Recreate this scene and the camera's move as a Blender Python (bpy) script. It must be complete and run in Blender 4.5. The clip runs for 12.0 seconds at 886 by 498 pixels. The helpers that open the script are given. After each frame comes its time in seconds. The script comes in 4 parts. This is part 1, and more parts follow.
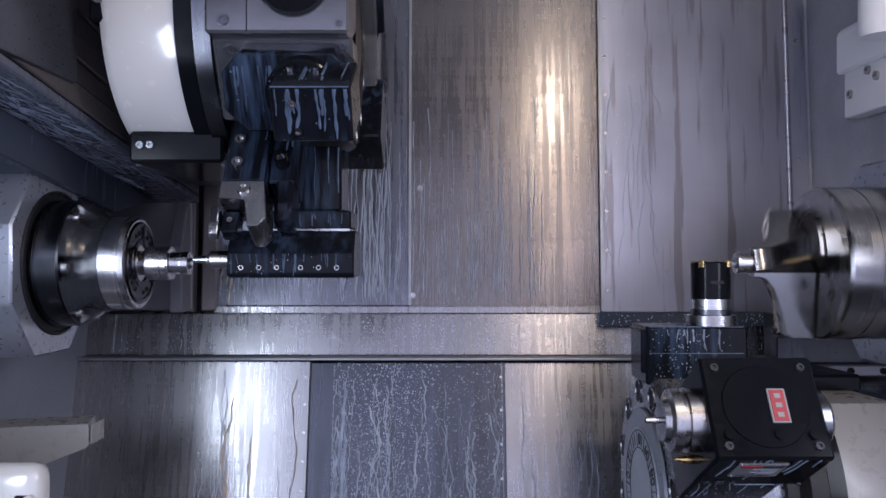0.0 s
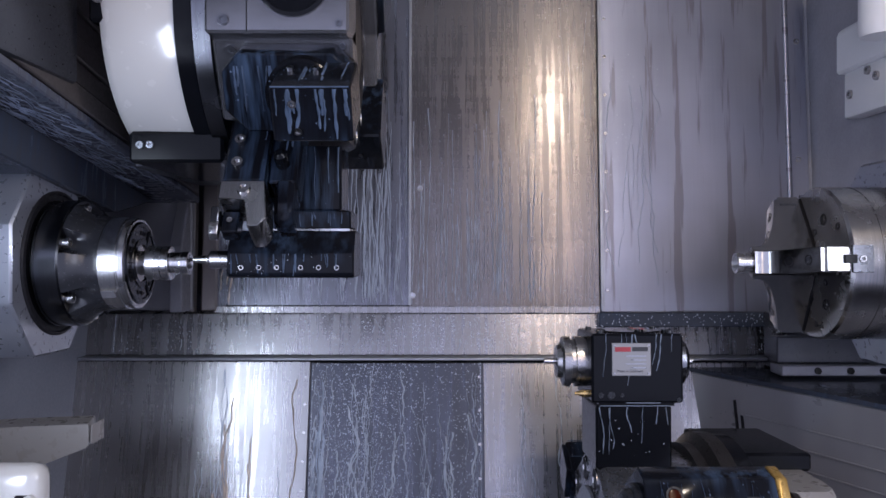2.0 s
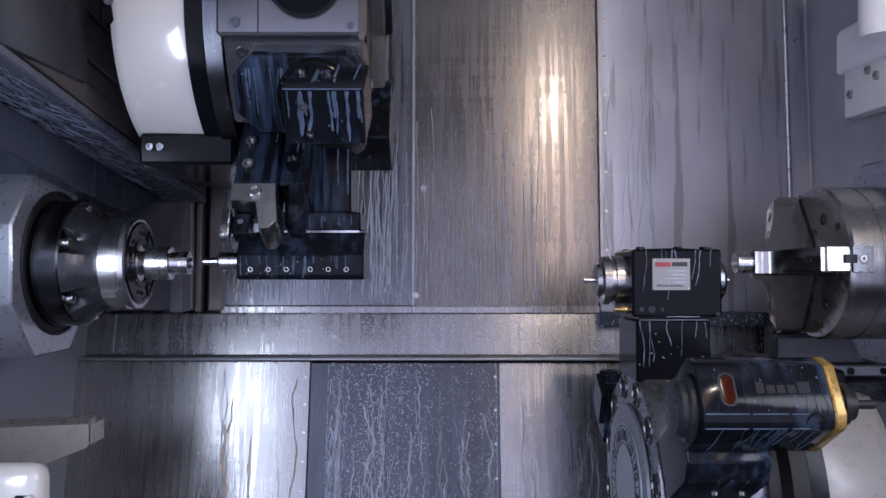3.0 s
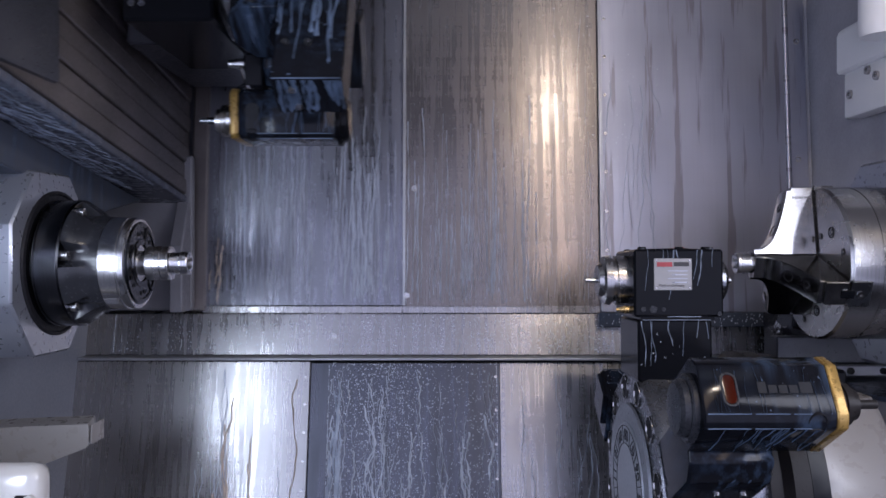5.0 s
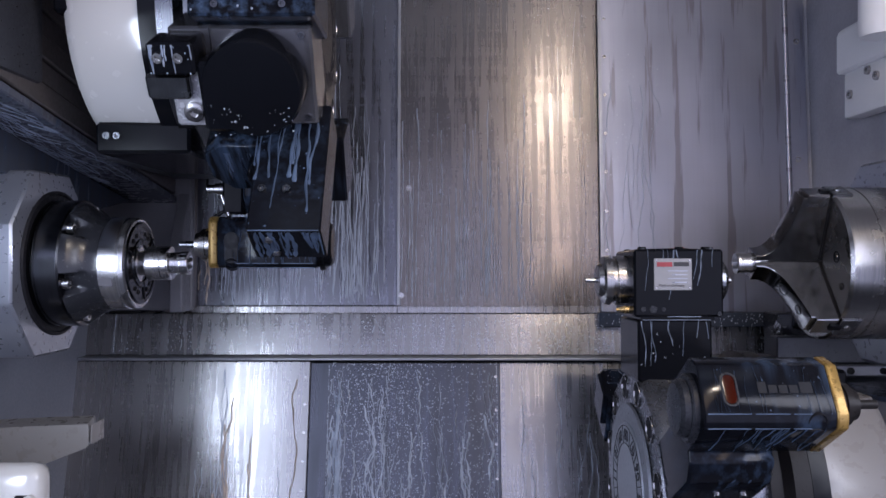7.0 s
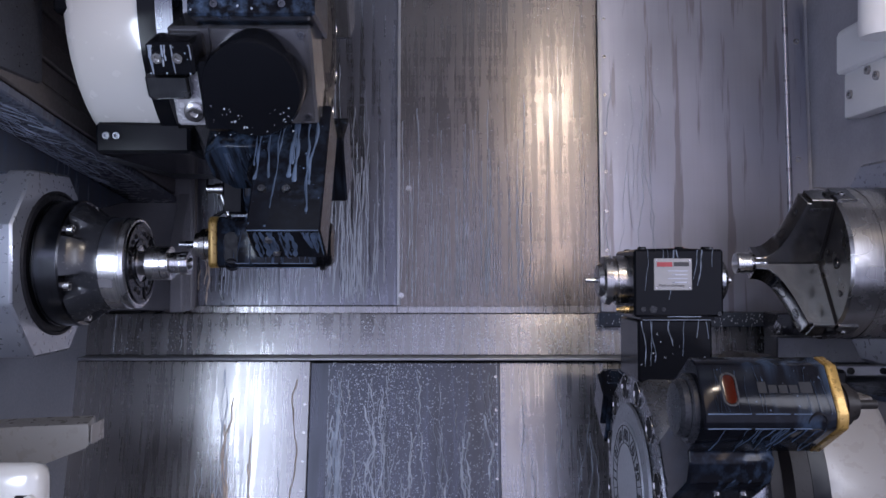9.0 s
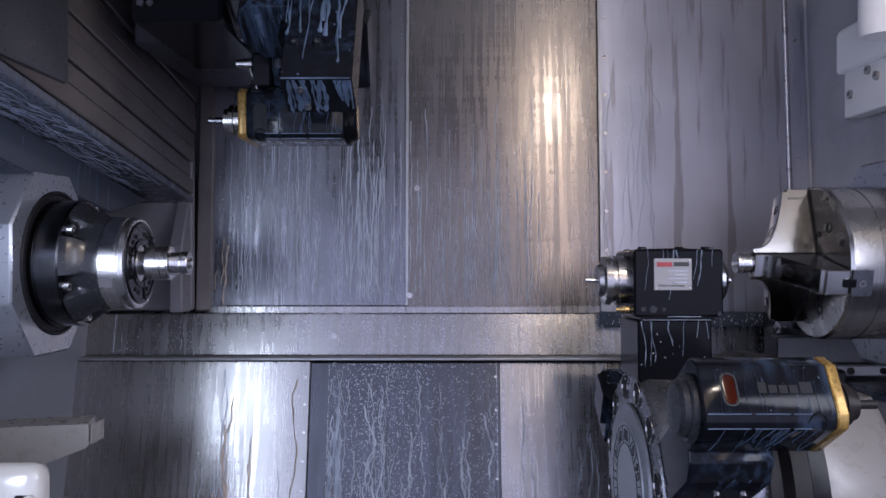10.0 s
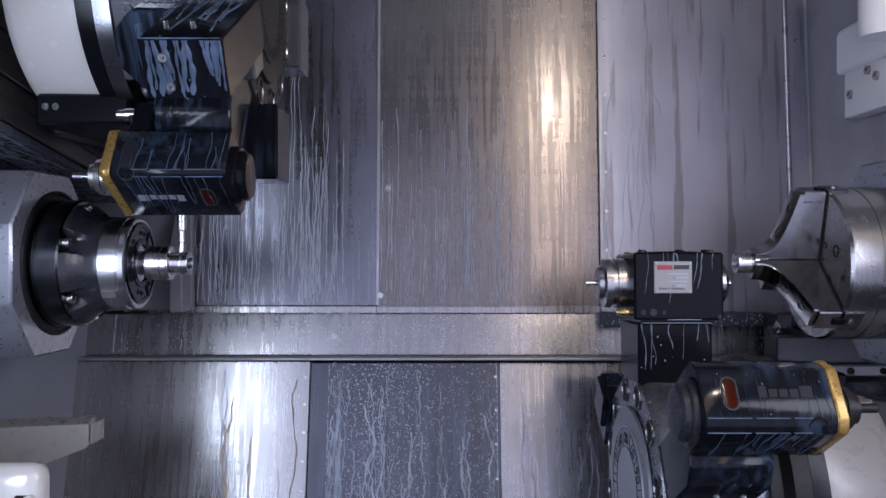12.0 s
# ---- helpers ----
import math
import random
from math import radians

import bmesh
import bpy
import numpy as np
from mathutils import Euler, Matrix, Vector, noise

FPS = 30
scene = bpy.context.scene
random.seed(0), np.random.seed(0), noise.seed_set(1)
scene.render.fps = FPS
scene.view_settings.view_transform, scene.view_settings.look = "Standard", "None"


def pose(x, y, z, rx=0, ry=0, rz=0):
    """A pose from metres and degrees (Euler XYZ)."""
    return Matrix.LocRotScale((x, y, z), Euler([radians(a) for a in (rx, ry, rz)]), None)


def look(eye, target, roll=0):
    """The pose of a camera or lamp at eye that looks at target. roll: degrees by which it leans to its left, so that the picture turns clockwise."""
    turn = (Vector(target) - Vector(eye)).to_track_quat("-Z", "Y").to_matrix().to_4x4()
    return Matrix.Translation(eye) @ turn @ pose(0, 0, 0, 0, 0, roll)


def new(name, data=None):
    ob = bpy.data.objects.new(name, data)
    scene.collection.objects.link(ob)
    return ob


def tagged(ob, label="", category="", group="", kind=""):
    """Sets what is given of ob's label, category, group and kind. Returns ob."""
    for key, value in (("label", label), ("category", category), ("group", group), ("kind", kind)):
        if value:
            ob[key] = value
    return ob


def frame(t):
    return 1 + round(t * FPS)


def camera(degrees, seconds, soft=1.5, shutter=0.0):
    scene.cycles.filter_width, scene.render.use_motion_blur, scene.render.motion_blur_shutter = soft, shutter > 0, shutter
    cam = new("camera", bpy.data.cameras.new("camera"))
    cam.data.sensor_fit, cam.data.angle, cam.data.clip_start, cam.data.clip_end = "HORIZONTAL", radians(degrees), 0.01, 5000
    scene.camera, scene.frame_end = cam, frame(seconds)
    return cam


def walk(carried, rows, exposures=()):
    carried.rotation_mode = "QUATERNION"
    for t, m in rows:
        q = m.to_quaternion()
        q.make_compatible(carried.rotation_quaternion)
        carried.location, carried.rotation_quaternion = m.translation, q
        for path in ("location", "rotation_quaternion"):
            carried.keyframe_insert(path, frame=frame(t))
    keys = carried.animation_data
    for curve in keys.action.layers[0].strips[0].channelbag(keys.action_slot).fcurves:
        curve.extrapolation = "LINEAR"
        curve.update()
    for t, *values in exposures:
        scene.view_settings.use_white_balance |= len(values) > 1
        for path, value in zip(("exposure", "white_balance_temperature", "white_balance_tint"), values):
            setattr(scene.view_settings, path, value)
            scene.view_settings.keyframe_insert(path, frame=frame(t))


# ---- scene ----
cam = camera(58.5, 12.0, soft=1.5, shutter=0.5)
EYE = 1.40          # height of the lens over the floor of the machine
walk(cam, [(0.0, look((0, 0, EYE), (0, 1, EYE))), (12.0, look((0, 0, EYE), (0, 1, EYE)))])
scene.view_settings.exposure = 0.40

# ---------------------------------------------------------------- light
world = bpy.data.worlds.new("world")
scene.world = world
world.use_nodes = True
world.node_tree.nodes["Background"].inputs[0].default_value = (0.54, 0.575, 0.855, 1)
world.node_tree.nodes["Background"].inputs[1].default_value = 1.42


def area(name, m, sx, sy, power, colour):
    d = bpy.data.lights.new(name, "AREA")
    d.shape, d.size, d.size_y, d.energy, d.color = "RECTANGLE", sx, sy, power, colour
    ob = new(name, d)
    ob.matrix_basis = m
    return ob


area("strip_light_left", look((-0.72, 0.14, 1.36), (-0.35, 1.4, 1.25)), 0.12, 0.50, 3.0, (0.70, 0.81, 1.0))
area("strip_light_right", look((0.41, 0.10, 1.85), (0.25, 1.5, 1.60)), 0.15, 0.75, 1.1, (1.0, 0.74, 0.52))
area("spot_light_right", look((0.41, 0.16, 2.12), (0.15, 1.5, 1.35)), 0.05, 0.030, 1.8, (1.0, 0.88, 0.76))
# added fill without a known source: brightens the right cover, wall and chuck
area("fill_light_right", look((1.18, -0.05, 1.75), (0.55, 1.4, 1.40)), 0.45, 0.80, 10.5, (0.80, 0.83, 1.0))
area("roof_light", look((0.20, 0.30, 2.44), (0.20, 0.9, 1.2)), 1.3, 0.20, 0.5, (0.70, 0.80, 1.0))


# ---------------------------------------------------------------- materials
class Nodes:
    def __init__(self, name):
        self.m = bpy.data.materials.new(name)
        self.m.use_nodes = True
        self.t = self.m.node_tree
        self.b = self.t.nodes["Principled BSDF"]

    def add(self, kind, **kw):
        n = self.t.nodes.new(kind)
        for k, v in kw.items():
            n.inputs[k].default_value = v
        return n

    def link(self, a, b):
        self.t.links.new(a, b)

    def coords(self, scale=(1, 1, 1)):
        c = self.add("ShaderNodeTexCoord")
        m = self.add("ShaderNodeMapping", Scale=scale)
        self.link(c.outputs["Object"], m.inputs["Vector"])
        return m.outputs["Vector"]

    def noise(self, scale, stretch=(1, 1, 1), detail=3.0, rough=0.55):
        n = self.add("ShaderNodeTexNoise", Scale=scale, Detail=detail, Roughness=rough)
        self.link(self.coords(stretch), n.inputs["Vector"])
        return n.outputs["Fac"]

    def span(self, fac, lo, hi, a=0.3, b=0.7):
        n = self.add("ShaderNodeMapRange")
        for k, v in zip(("From Min", "From Max", "To Min", "To Max"), (a, b, lo, hi)):
            n.inputs[k].default_value = v
        self.link(fac, n.inputs["Value"])
        return n.outputs["Result"]

    def ramp(self, fac, stops):
        n = self.t.nodes.new("ShaderNodeValToRGB")
        e = n.color_ramp.elements
        while len(e) < len(stops):
            e.new(0.5)
        for k, (p, c) in zip(e, stops):
            k.position, k.color = p, (*c, 1)
        self.link(fac, n.inputs["Fac"])
        return n.outputs["Color"]

    def bump(self, fac, strength, distance=0.001, after=None):
        n = self.add("ShaderNodeBump", Strength=strength, Distance=distance)
        self.link(fac, n.inputs["Height"])
        if after is not None:
            self.link(after, n.inputs["Normal"])
        return n.outputs["Normal"]


def plain(name, colour, rough, metal=0.0, vary=0.25, scale=30, relief=0.05, coat=0.0):
    """Paint, plastic or metal with a little unevenness at two scales."""
    k = Nodes(name)
    lo = tuple(c * (1 - vary) for c in colour)
    hi = tuple(min(1, c * (1 + vary)) for c in colour)
    big = k.noise(scale * 0.25, detail=4)
    fine = k.noise(scale * 6, detail=2)
    k.link(k.ramp(big, [(0.3, lo), (0.7, hi)]), k.b.inputs["Base Color"])
    k.link(k.span(fine, max(0.02, rough * 0.75), min(1, rough * 1.3)), k.b.inputs["Roughness"])
    k.b.inputs["Metallic"].default_value = metal
    k.b.inputs["Coat Weight"].default_value = coat
    k.b.inputs["Coat Roughness"].default_value = 0.08
    if relief:
        k.link(k.bump(fine, relief, 0.0005), k.b.inputs["Normal"])
    return k.m


def sheet_metal(name, colour, rough, wet=0.5, stain=0.0):
    """Brushed stainless cover with dried coolant runs down it."""
    k = Nodes(name)
    grain = k.noise(9, (24, 1, 0.35), detail=5, rough=0.65)
    runs = k.noise(26, (3.2, 1, 0.16), detail=3, rough=0.6)
    cloud = k.noise(3.5, (1, 1, 0.6), detail=3)
    lo, hi = tuple(c * 0.72 for c in colour), tuple(min(1, c * 1.2) for c in colour)
    body = k.ramp(cloud, [(0.3, lo), (0.7, hi)])
    if stain:
        spots = k.noise(9, (4.6, 1, 0.30), detail=4, rough=0.55)
        mixc = k.t.nodes.new("ShaderNodeMixRGB")
        k.link(k.span(spots, 0, stain, 0.56, 0.61), mixc.inputs[0])
        k.link(body, mixc.inputs[1])
        mixc.inputs[2].default_value = (0.15, 0.125, 0.125, 1)
        body = mixc.outputs[0]
    k.link(body, k.b.inputs["Base Color"])
    k.b.inputs["Metallic"].default_value = 0.85
    mix = k.add("ShaderNodeMath")
    mix.operation = "ADD"
    k.link(k.span(runs, 0, 0.22 * wet, 0.42, 0.66), mix.inputs[0])
    bands = k.noise(7, (0.25, 1, 9), detail=4, rough=0.7)
    both = k.add("ShaderNodeMath")
    both.operation = "MULTIPLY"
    k.link(k.span(grain, rough * 0.8, rough * 1.2), both.inputs[0])
    k.link(k.span(bands, 0.86, 1.14), both.inputs[1])
    k.link(both.outputs[0], mix.inputs[1])
    k.link(mix.outputs[0], k.b.inputs["Roughness"])
    up = k.add("ShaderNodeCombineXYZ", Z=1.0)
    k.link(up.outputs[0], k.b.inputs["Tangent"])
    k.b.inputs["Anisotropic"].default_value = 0.62
    n = k.bump(grain, 0.015, 0.0006)
    k.link(k.bump(runs, 0.07 * wet, 0.001, n), k.b.inputs["Normal"])
    return k.m


def turned(name, colour, rough):
    """Lathe-turned metal: fine rings along x, smears and a few stains."""
    k = Nodes(name)
    rings = k.noise(60, (26, 0.15, 0.15), detail=3, rough=0.6)
    smear = k.noise(22, (1, 1, 1), detail=4)
    lo, hi = tuple(c * 0.8 for c in colour), tuple(min(1, c * 1.12) for c in colour)
    k.link(k.ramp(rings, [(0.35, lo), (0.65, hi)]), k.b.inputs["Base Color"])
    k.link(k.span(smear, rough * 0.75, rough * 1.35), k.b.inputs["Roughness"])
    k.b.inputs["Metallic"].default_value = 1.0
    k.link(k.bump(rings, 0.06, 0.0004), k.b.inputs["Normal"])
    return k.m


def oily(name, colour, rough, stretch=(3.0, 3.0, 0.30)):
    """Black oxide or anodised metal under a thin film of milky coolant that has run down."""
    k = Nodes(name)
    film = k.noise(30, stretch, detail=3, rough=0.55)
    patch = k.noise(7, detail=2)
    fine = k.noise(220, detail=2)
    # coolant tone with the bluish sheen of the wet metal painted in
    milky = (0.045, 0.07, 0.115)
    mul = k.add("ShaderNodeMath")
    mul.operation = "MULTIPLY"
    k.link(k.span(film, 0, 1, 0.44, 0.70), mul.inputs[0])
    k.link(k.span(patch, 0.05, 1, 0.40, 0.68), mul.inputs[1])
    k.link(k.ramp(mul.outputs[0], [(0.0, colour), (1.0, milky)]), k.b.inputs["Base Color"])
    k.link(k.span(mul.outputs[0], rough, rough * 2.2, 0, 1), k.b.inputs["Roughness"])
    k.b.inputs["Coat Weight"].default_value = 0.0
    k.b.inputs["Coat Roughness"].default_value = 0.10
    k.b.inputs["Specular IOR Level"].default_value = 0.14
    k.link(k.bump(mul.outputs[0], 0.25, 0.001, k.bump(fine, 0.05, 0.0003)), k.b.inputs["Normal"])
    return k.m


def dull(m, level):
    m.node_tree.nodes["Principled BSDF"].inputs["Specular IOR Level"].default_value = level
    return m


STEEL_A = sheet_metal("cover_steel", (0.218, 0.220, 0.252), 0.25, 1.0)
STEEL_B = sheet_metal("cover_steel_mid", (0.195, 0.176, 0.170), 0.24, 0.6)
for name in ("Coat Weight", "Coat Roughness"):
    STEEL_B.node_tree.nodes["Principled BSDF"].inputs[name].default_value = 0.09
STEEL_C = sheet_metal("cover_steel_matt", (0.375, 0.385, 0.455), 0.38, 0.5, 0.5)
STEEL_D = sheet_metal("ledge_steel", (0.34, 0.33, 0.335), 0.24, 0.6)
STEEL_E = sheet_metal("splashed_steel", (0.095, 0.10, 0.118), 0.26, 1.0)
DARKSHEET = plain("dark_sheet", (0.075, 0.077, 0.09), 0.35, 0.5)
# steel coloured near-black to hold the shade on dim turret parts
SHADED_STEEL = dull(plain("shaded_tool_steel", (0.022, 0.020, 0.020), 0.34, 0.0, 0.2, 30, 0.03), 0.12)
WETDARK = oily("wet_dark_sheet", (0.055, 0.062, 0.08), 0.18)
SLATS = plain("slat_steel", (0.17, 0.15, 0.145), 0.42, 0.7)
WALLGREY = plain("grey_wall_paint", (0.34, 0.34, 0.36), 0.45, 0.0, 0.12)
LOWWALL = plain("blue_grey_paint", (0.20, 0.21, 0.24), 0.5, 0.0, 0.10)
RIGHTWALL = plain("dull_steel", (0.36, 0.36, 0.39), 0.45, 0.4, 0.15)
# rubber black, which also paints the shade in gaps, holes and slots
SEAL = dull(plain("rubber_and_gap_shade", (0.013, 0.013, 0.016), 0.55), 0.2)
WHITE = plain("white_enamel", (0.66, 0.635, 0.595), 0.22, 0, 0.05, 10, 0.02, 1.0)
WHITE_MOULDED = plain("white_moulded_plastic", (0.88, 0.88, 0.88), 0.4, 0, 0.04, 10, 0.02)
CREAM = plain("cream_enamel", (0.27, 0.255, 0.24), 0.30, 0, 0.06, 10, 0.02)
GREYPAINT = plain("grey_boss_steel", (0.30, 0.315, 0.36), 0.32, 0.65, 0.18, 18, 0.02)
BLACK = oily("black_oxide", (0.006, 0.0065, 0.009), 0.13)
BLACK_END = oily("black_oxide_wet", (0.006, 0.0065, 0.009), 0.12, (3.0, 0.30, 3.0))
BLACKDRY = plain("black_steel", (0.0055, 0.006, 0.008), 0.16, 0.0, 0.15, 30, 0.008)
BLACKDRY.node_tree.nodes["Principled BSDF"].inputs["Specular IOR Level"].default_value = 0.12
CHROME = turned("ground_steel", (0.66, 0.655, 0.66), 0.24)
TURNED = turned("turned_steel", (0.42, 0.41, 0.405), 0.24)
GUARD = sheet_metal("dull_guard_steel", (0.40, 0.395, 0.41), 0.30, 0.8)
GUARD.node_tree.nodes["Principled BSDF"].inputs["Metallic"].default_value = 0.4
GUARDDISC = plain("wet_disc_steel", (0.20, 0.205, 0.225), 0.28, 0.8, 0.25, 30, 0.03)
RAILSTEEL = plain("pale_rail_steel", (0.36, 0.37, 0.40), 0.4, 0.6, 0.15)
PLATESTEEL = plain("wet_plate_steel", (0.19, 0.19, 0.205), 0.20, 0.75, 0.3, 40, 0.0)
BRIGHTSTEEL = plain("wet_bright_steel", (0.52, 0.515, 0.53), 0.25, 0.35, 0.15, 30, 0.02, 0.3)
JAWSTEEL = plain("milled_steel", (0.36, 0.355, 0.355), 0.19, 1.0, 0.10, 12, 0.0)
DARKTURNED = turned("dark_turned_steel", (0.075, 0.078, 0.088), 0.22)
BLACKCONE = dull(plain("blackened_steel", (0.020, 0.021, 0.025), 0.22, 0.0, 0.3, 40, 0.02), 0.45)
GUNMETAL = turned("gunmetal", (0.17, 0.175, 0.19), 0.24)
YELLOW = plain("yellow_anodised", (0.34, 0.21, 0.06), 0.30, 0.45, 0.3)
BRASS = plain("brass", (0.75, 0.52, 0.22), 0.25, 1.0)
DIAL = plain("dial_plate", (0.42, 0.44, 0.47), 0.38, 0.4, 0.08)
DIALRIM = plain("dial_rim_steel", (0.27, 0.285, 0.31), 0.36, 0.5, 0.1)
INK = plain("ink", (0.02, 0.02, 0.025), 0.5)
PLATE = plain("name_plate", (0.24, 0.237, 0.24), 0.35, 0.2, 0.06)
RED = plain("red_print", (0.34, 0.025, 0.035), 0.4)
ORANGE = dull(plain("orange_glass", (0.036, 0.005, 0.002), 0.14, 0, 0.2, 30, 0), 0.2)
# one print in two tones: lit for the upper head, shaded for the lower
LETTER_LIT = plain("pale_print_lit", (0.30, 0.32, 0.36), 0.35, 0.3, 0.1)
LETTER_SHADED = dull(plain("pale_print_shaded", (0.017, 0.018, 0.022), 0.4), 0.15)
WETSHEET = oily("wet_grey_sheet", (0.10, 0.105, 0.13), 0.25)
STAIN = plain("dried_brown_film", (0.46, 0.38, 0.31), 0.4, 0.5, 0.25, 60, 0.0)
MIST = plain("milky_net", (0.25, 0.29, 0.36), 0.2, 0, 0.4, 80, 0.03)
CAPGREY = dull(plain("worn_cap", (0.030, 0.032, 0.038), 0.30, 0.1, 0.4, 40), 0.25)
PLATEGREY = plain("worn_plate", (0.20, 0.195, 0.21), 0.45, 0.3, 0.2, 24)
FILM = plain("thin_milky_film", (0.075, 0.105, 0.16), 0.16, 0, 0.5, 80, 0.03, 0.1)
WATER = plain("milky_coolant", (0.60, 0.65, 0.74), 0.10, 0, 0.1, 60, 0.0, 0.3)
WATER.node_tree.nodes["Principled BSDF"].inputs["Alpha"].default_value = 0.72


WATER_SOFT = plain("thin_milky_coolant", (0.56, 0.61, 0.71), 0.12, 0, 0.1, 60, 0.0, 0.2)
WATER_SOFT.node_tree.nodes["Principled BSDF"].inputs["Alpha"].default_value = 0.62


# ---------------------------------------------------------------- mesh helpers
def box(bm, x0, x1, y0, y1, z0, z1, bevel=0.0, seg=1):
    vs = [bm.verts.new((x, y, z)) for x in (x0, x1) for y in (y0, y1) for z in (z0, z1)]
    fs = [bm.faces.new([vs[i] for i in q]) for q in ((0, 1, 3, 2), (4, 6, 7, 5), (0, 4, 5, 1), (2, 3, 7, 6), (0, 2, 6, 4), (1, 5, 7, 3))]
    if bevel:
        bmesh.ops.bevel(bm, geom=list({e for f in fs for e in f.edges}), offset=bevel, segments=seg, affect="EDGES", profile=0.5)
    return bm


def lathe(bm, rings, seg=48, cy=0.0, cz=0.0, turn=0.0, close=True):
    """Turned body about the x axis: rings of (x, radius)."""
    loops = []
    for x, r in rings:
        loops.append([bm.verts.new((x, cy + r * math.cos(turn + 2 * math.pi * i / seg), cz + r * math.sin(turn + 2 * math.pi * i / seg))) for i in range(seg)])
    for a, b in zip(loops, loops[1:]):
        for i in range(seg):
            j = (i + 1) % seg
            bm.faces.new((a[i], a[j], b[j], b[i]))
    if close:
        bm.faces.new(list(reversed(loops[0])))
        bm.faces.new(loops[-1])
    return bm


def prism(bm, outline, x0, x1, bevel=0.0):
    """An outline in y and z drawn out along x."""
    a = [bm.verts.new((x0, y, z)) for y, z in outline]
    b = [bm.verts.new((x1, y, z)) for y, z in outline]
    fs = [bm.faces.new(list(reversed(a))), bm.faces.new(b)]
    n = len(outline)
    for i in range(n):
        fs.append(bm.faces.new((a[i], a[(i + 1) % n], b[(i + 1) % n], b[i])))
    if bevel:
        bmesh.ops.bevel(bm, geom=list({e for f in fs for e in f.edges}), offset=bevel, segments=1, affect="EDGES", profile=0.5)
    return bm


def mesh_of(name, bm, material, smooth=35):
    bmesh.ops.recalc_face_normals(bm, faces=bm.faces[:])
    me = bpy.data.meshes.new(name)
    bm.to_mesh(me)
    bm.free()
    me.materials.append(material)
    if smooth:
        me.shade_smooth()
        me.set_sharp_from_angle(angle=radians(smooth))
    return me


def part(name, bm, material, parent=None, label="", at=None, smooth=35):
    ob = new(name, mesh_of(name, bm, material, smooth))
    ob.parent = parent
    if at is not None:
        ob.matrix_basis = at
    if label:
        ob["label"] = label
    return ob


def thing(name, label, category, at=None, group="", kind=""):
    ob = new(name)
    ob.empty_display_size = 0.05
    if at is not None:
        ob.matrix_basis = at
    return tagged(ob, label, category, group, kind)


def bmn():
    return bmesh.new()


def screw_head(bm, x, y, z, r, axis="y", depth=0.004):
    """A socket cap screw: head with a hollow, facing -y (axis y) or along x."""
    seg = 12
    rings = [(0, r), (-depth, r * 0.95), (-depth, r * 0.5), (-depth * 0.35, r * 0.5)]
    loops = []
    for d, rad in rings:
        vs = []
        for i in range(seg):
            a = 2 * math.pi * i / seg
            p, q = rad * math.cos(a), rad * math.sin(a)
            vs.append(bm.verts.new((x + p, y + d, z + q) if axis == "y" else ((x - d, y + p, z + q) if axis == "x" else ((x + d, y + p, z + q) if axis == "-x" else (x + p, y + q, z - d)))))
        loops.append(vs)
    for a, b in zip(loops, loops[1:]):
        for i in range(seg):
            bm.faces.new((a[i], a[(i + 1) % seg], b[(i + 1) % seg], b[i]))
    bm.faces.new(loops[-1])


# ---------------------------------------------------------------- the enclosure
LEAN_UP, LEAN_LOW = 4.0, 13.0
WALL_FOOT = (1.50, EYE - 0.118)      # y and z at the foot of the upper covers


def cover(name, x0, x1, z0, z1, thick, material, at, label, kind="structure"):
    ob = part(name, box(bmn(), x0, x1, 0, thick, z0, z1, 0.0015), material, None, label, at)
    ob["kind"] = kind
    return ob


upper_base = pose(0, WALL_FOOT[0], WALL_FOOT[1], -LEAN_UP)
lower_base = pose(0, 1.455, EYE - 0.2045, -LEAN_LOW)

# sliding covers of the upper carriage: x is given at rest, the middle one goes half as far as the carriage
cover_left = cover("wall_cover_1", -0.434, 0.10, 0.010, 0.95, 0.004, STEEL_A, upper_base @ pose(0, 0.010, 0), "brushed steel sliding cover streaked with coolant runs")
cover_mid = cover("wall_cover_2", -0.066, 0.42, 0.003, 0.95, 0.004, STEEL_B, upper_base @ pose(0, 0.002, 0), "warm grey brushed steel sliding cover, wet")
cover_right = cover("wall_cover_3", 0.298, 0.70, -0.002, 0.95, 0.004, STEEL_C, upper_base @ pose(0, -0.006, 0), "pale brushed steel fixed cover with brown stains")
cover_low_left = cover("lower_cover_1", -0.70, -0.243, -0.75, -0.002, 0.004, STEEL_D, lower_base, "brushed steel fixed lower cover with a bright streak")
cover_low_mid = cover("lower_cover_2", -0.42, 0.114, -0.75, -0.004, 0.004, STEEL_E, lower_base @ pose(0, 0.006, 0), "splashed dark steel sliding lower cover")
cover_low_right = cover("lower_cover_3", -0.10, 0.70, -0.75, -0.003, 0.004, STEEL_D, lower_base @ pose(0, 0.012, 0), "brushed steel lower cover beside the turret")

ledge = part("ledge", prism(bmn(), [(1.53, EYE - 0.120), (1.502, EYE - 0.1225), (1.486, EYE - 0.1995), (1.53, EYE - 0.1995)], -0.68, 0.66, 0.0015), STEEL_D)
lip = part("trim_lip", box(bmn(), -0.70, 0.66, 1.452, 1.53, EYE - 0.2055, EYE - 0.2000, 0.0024, 2), RAILSTEEL)
tagged(lip, "bright folded steel lip under the ledge", "trim", kind="structure")
tagged(ledge, "sloping brushed steel ledge between the covers", "ledge", kind="structure")

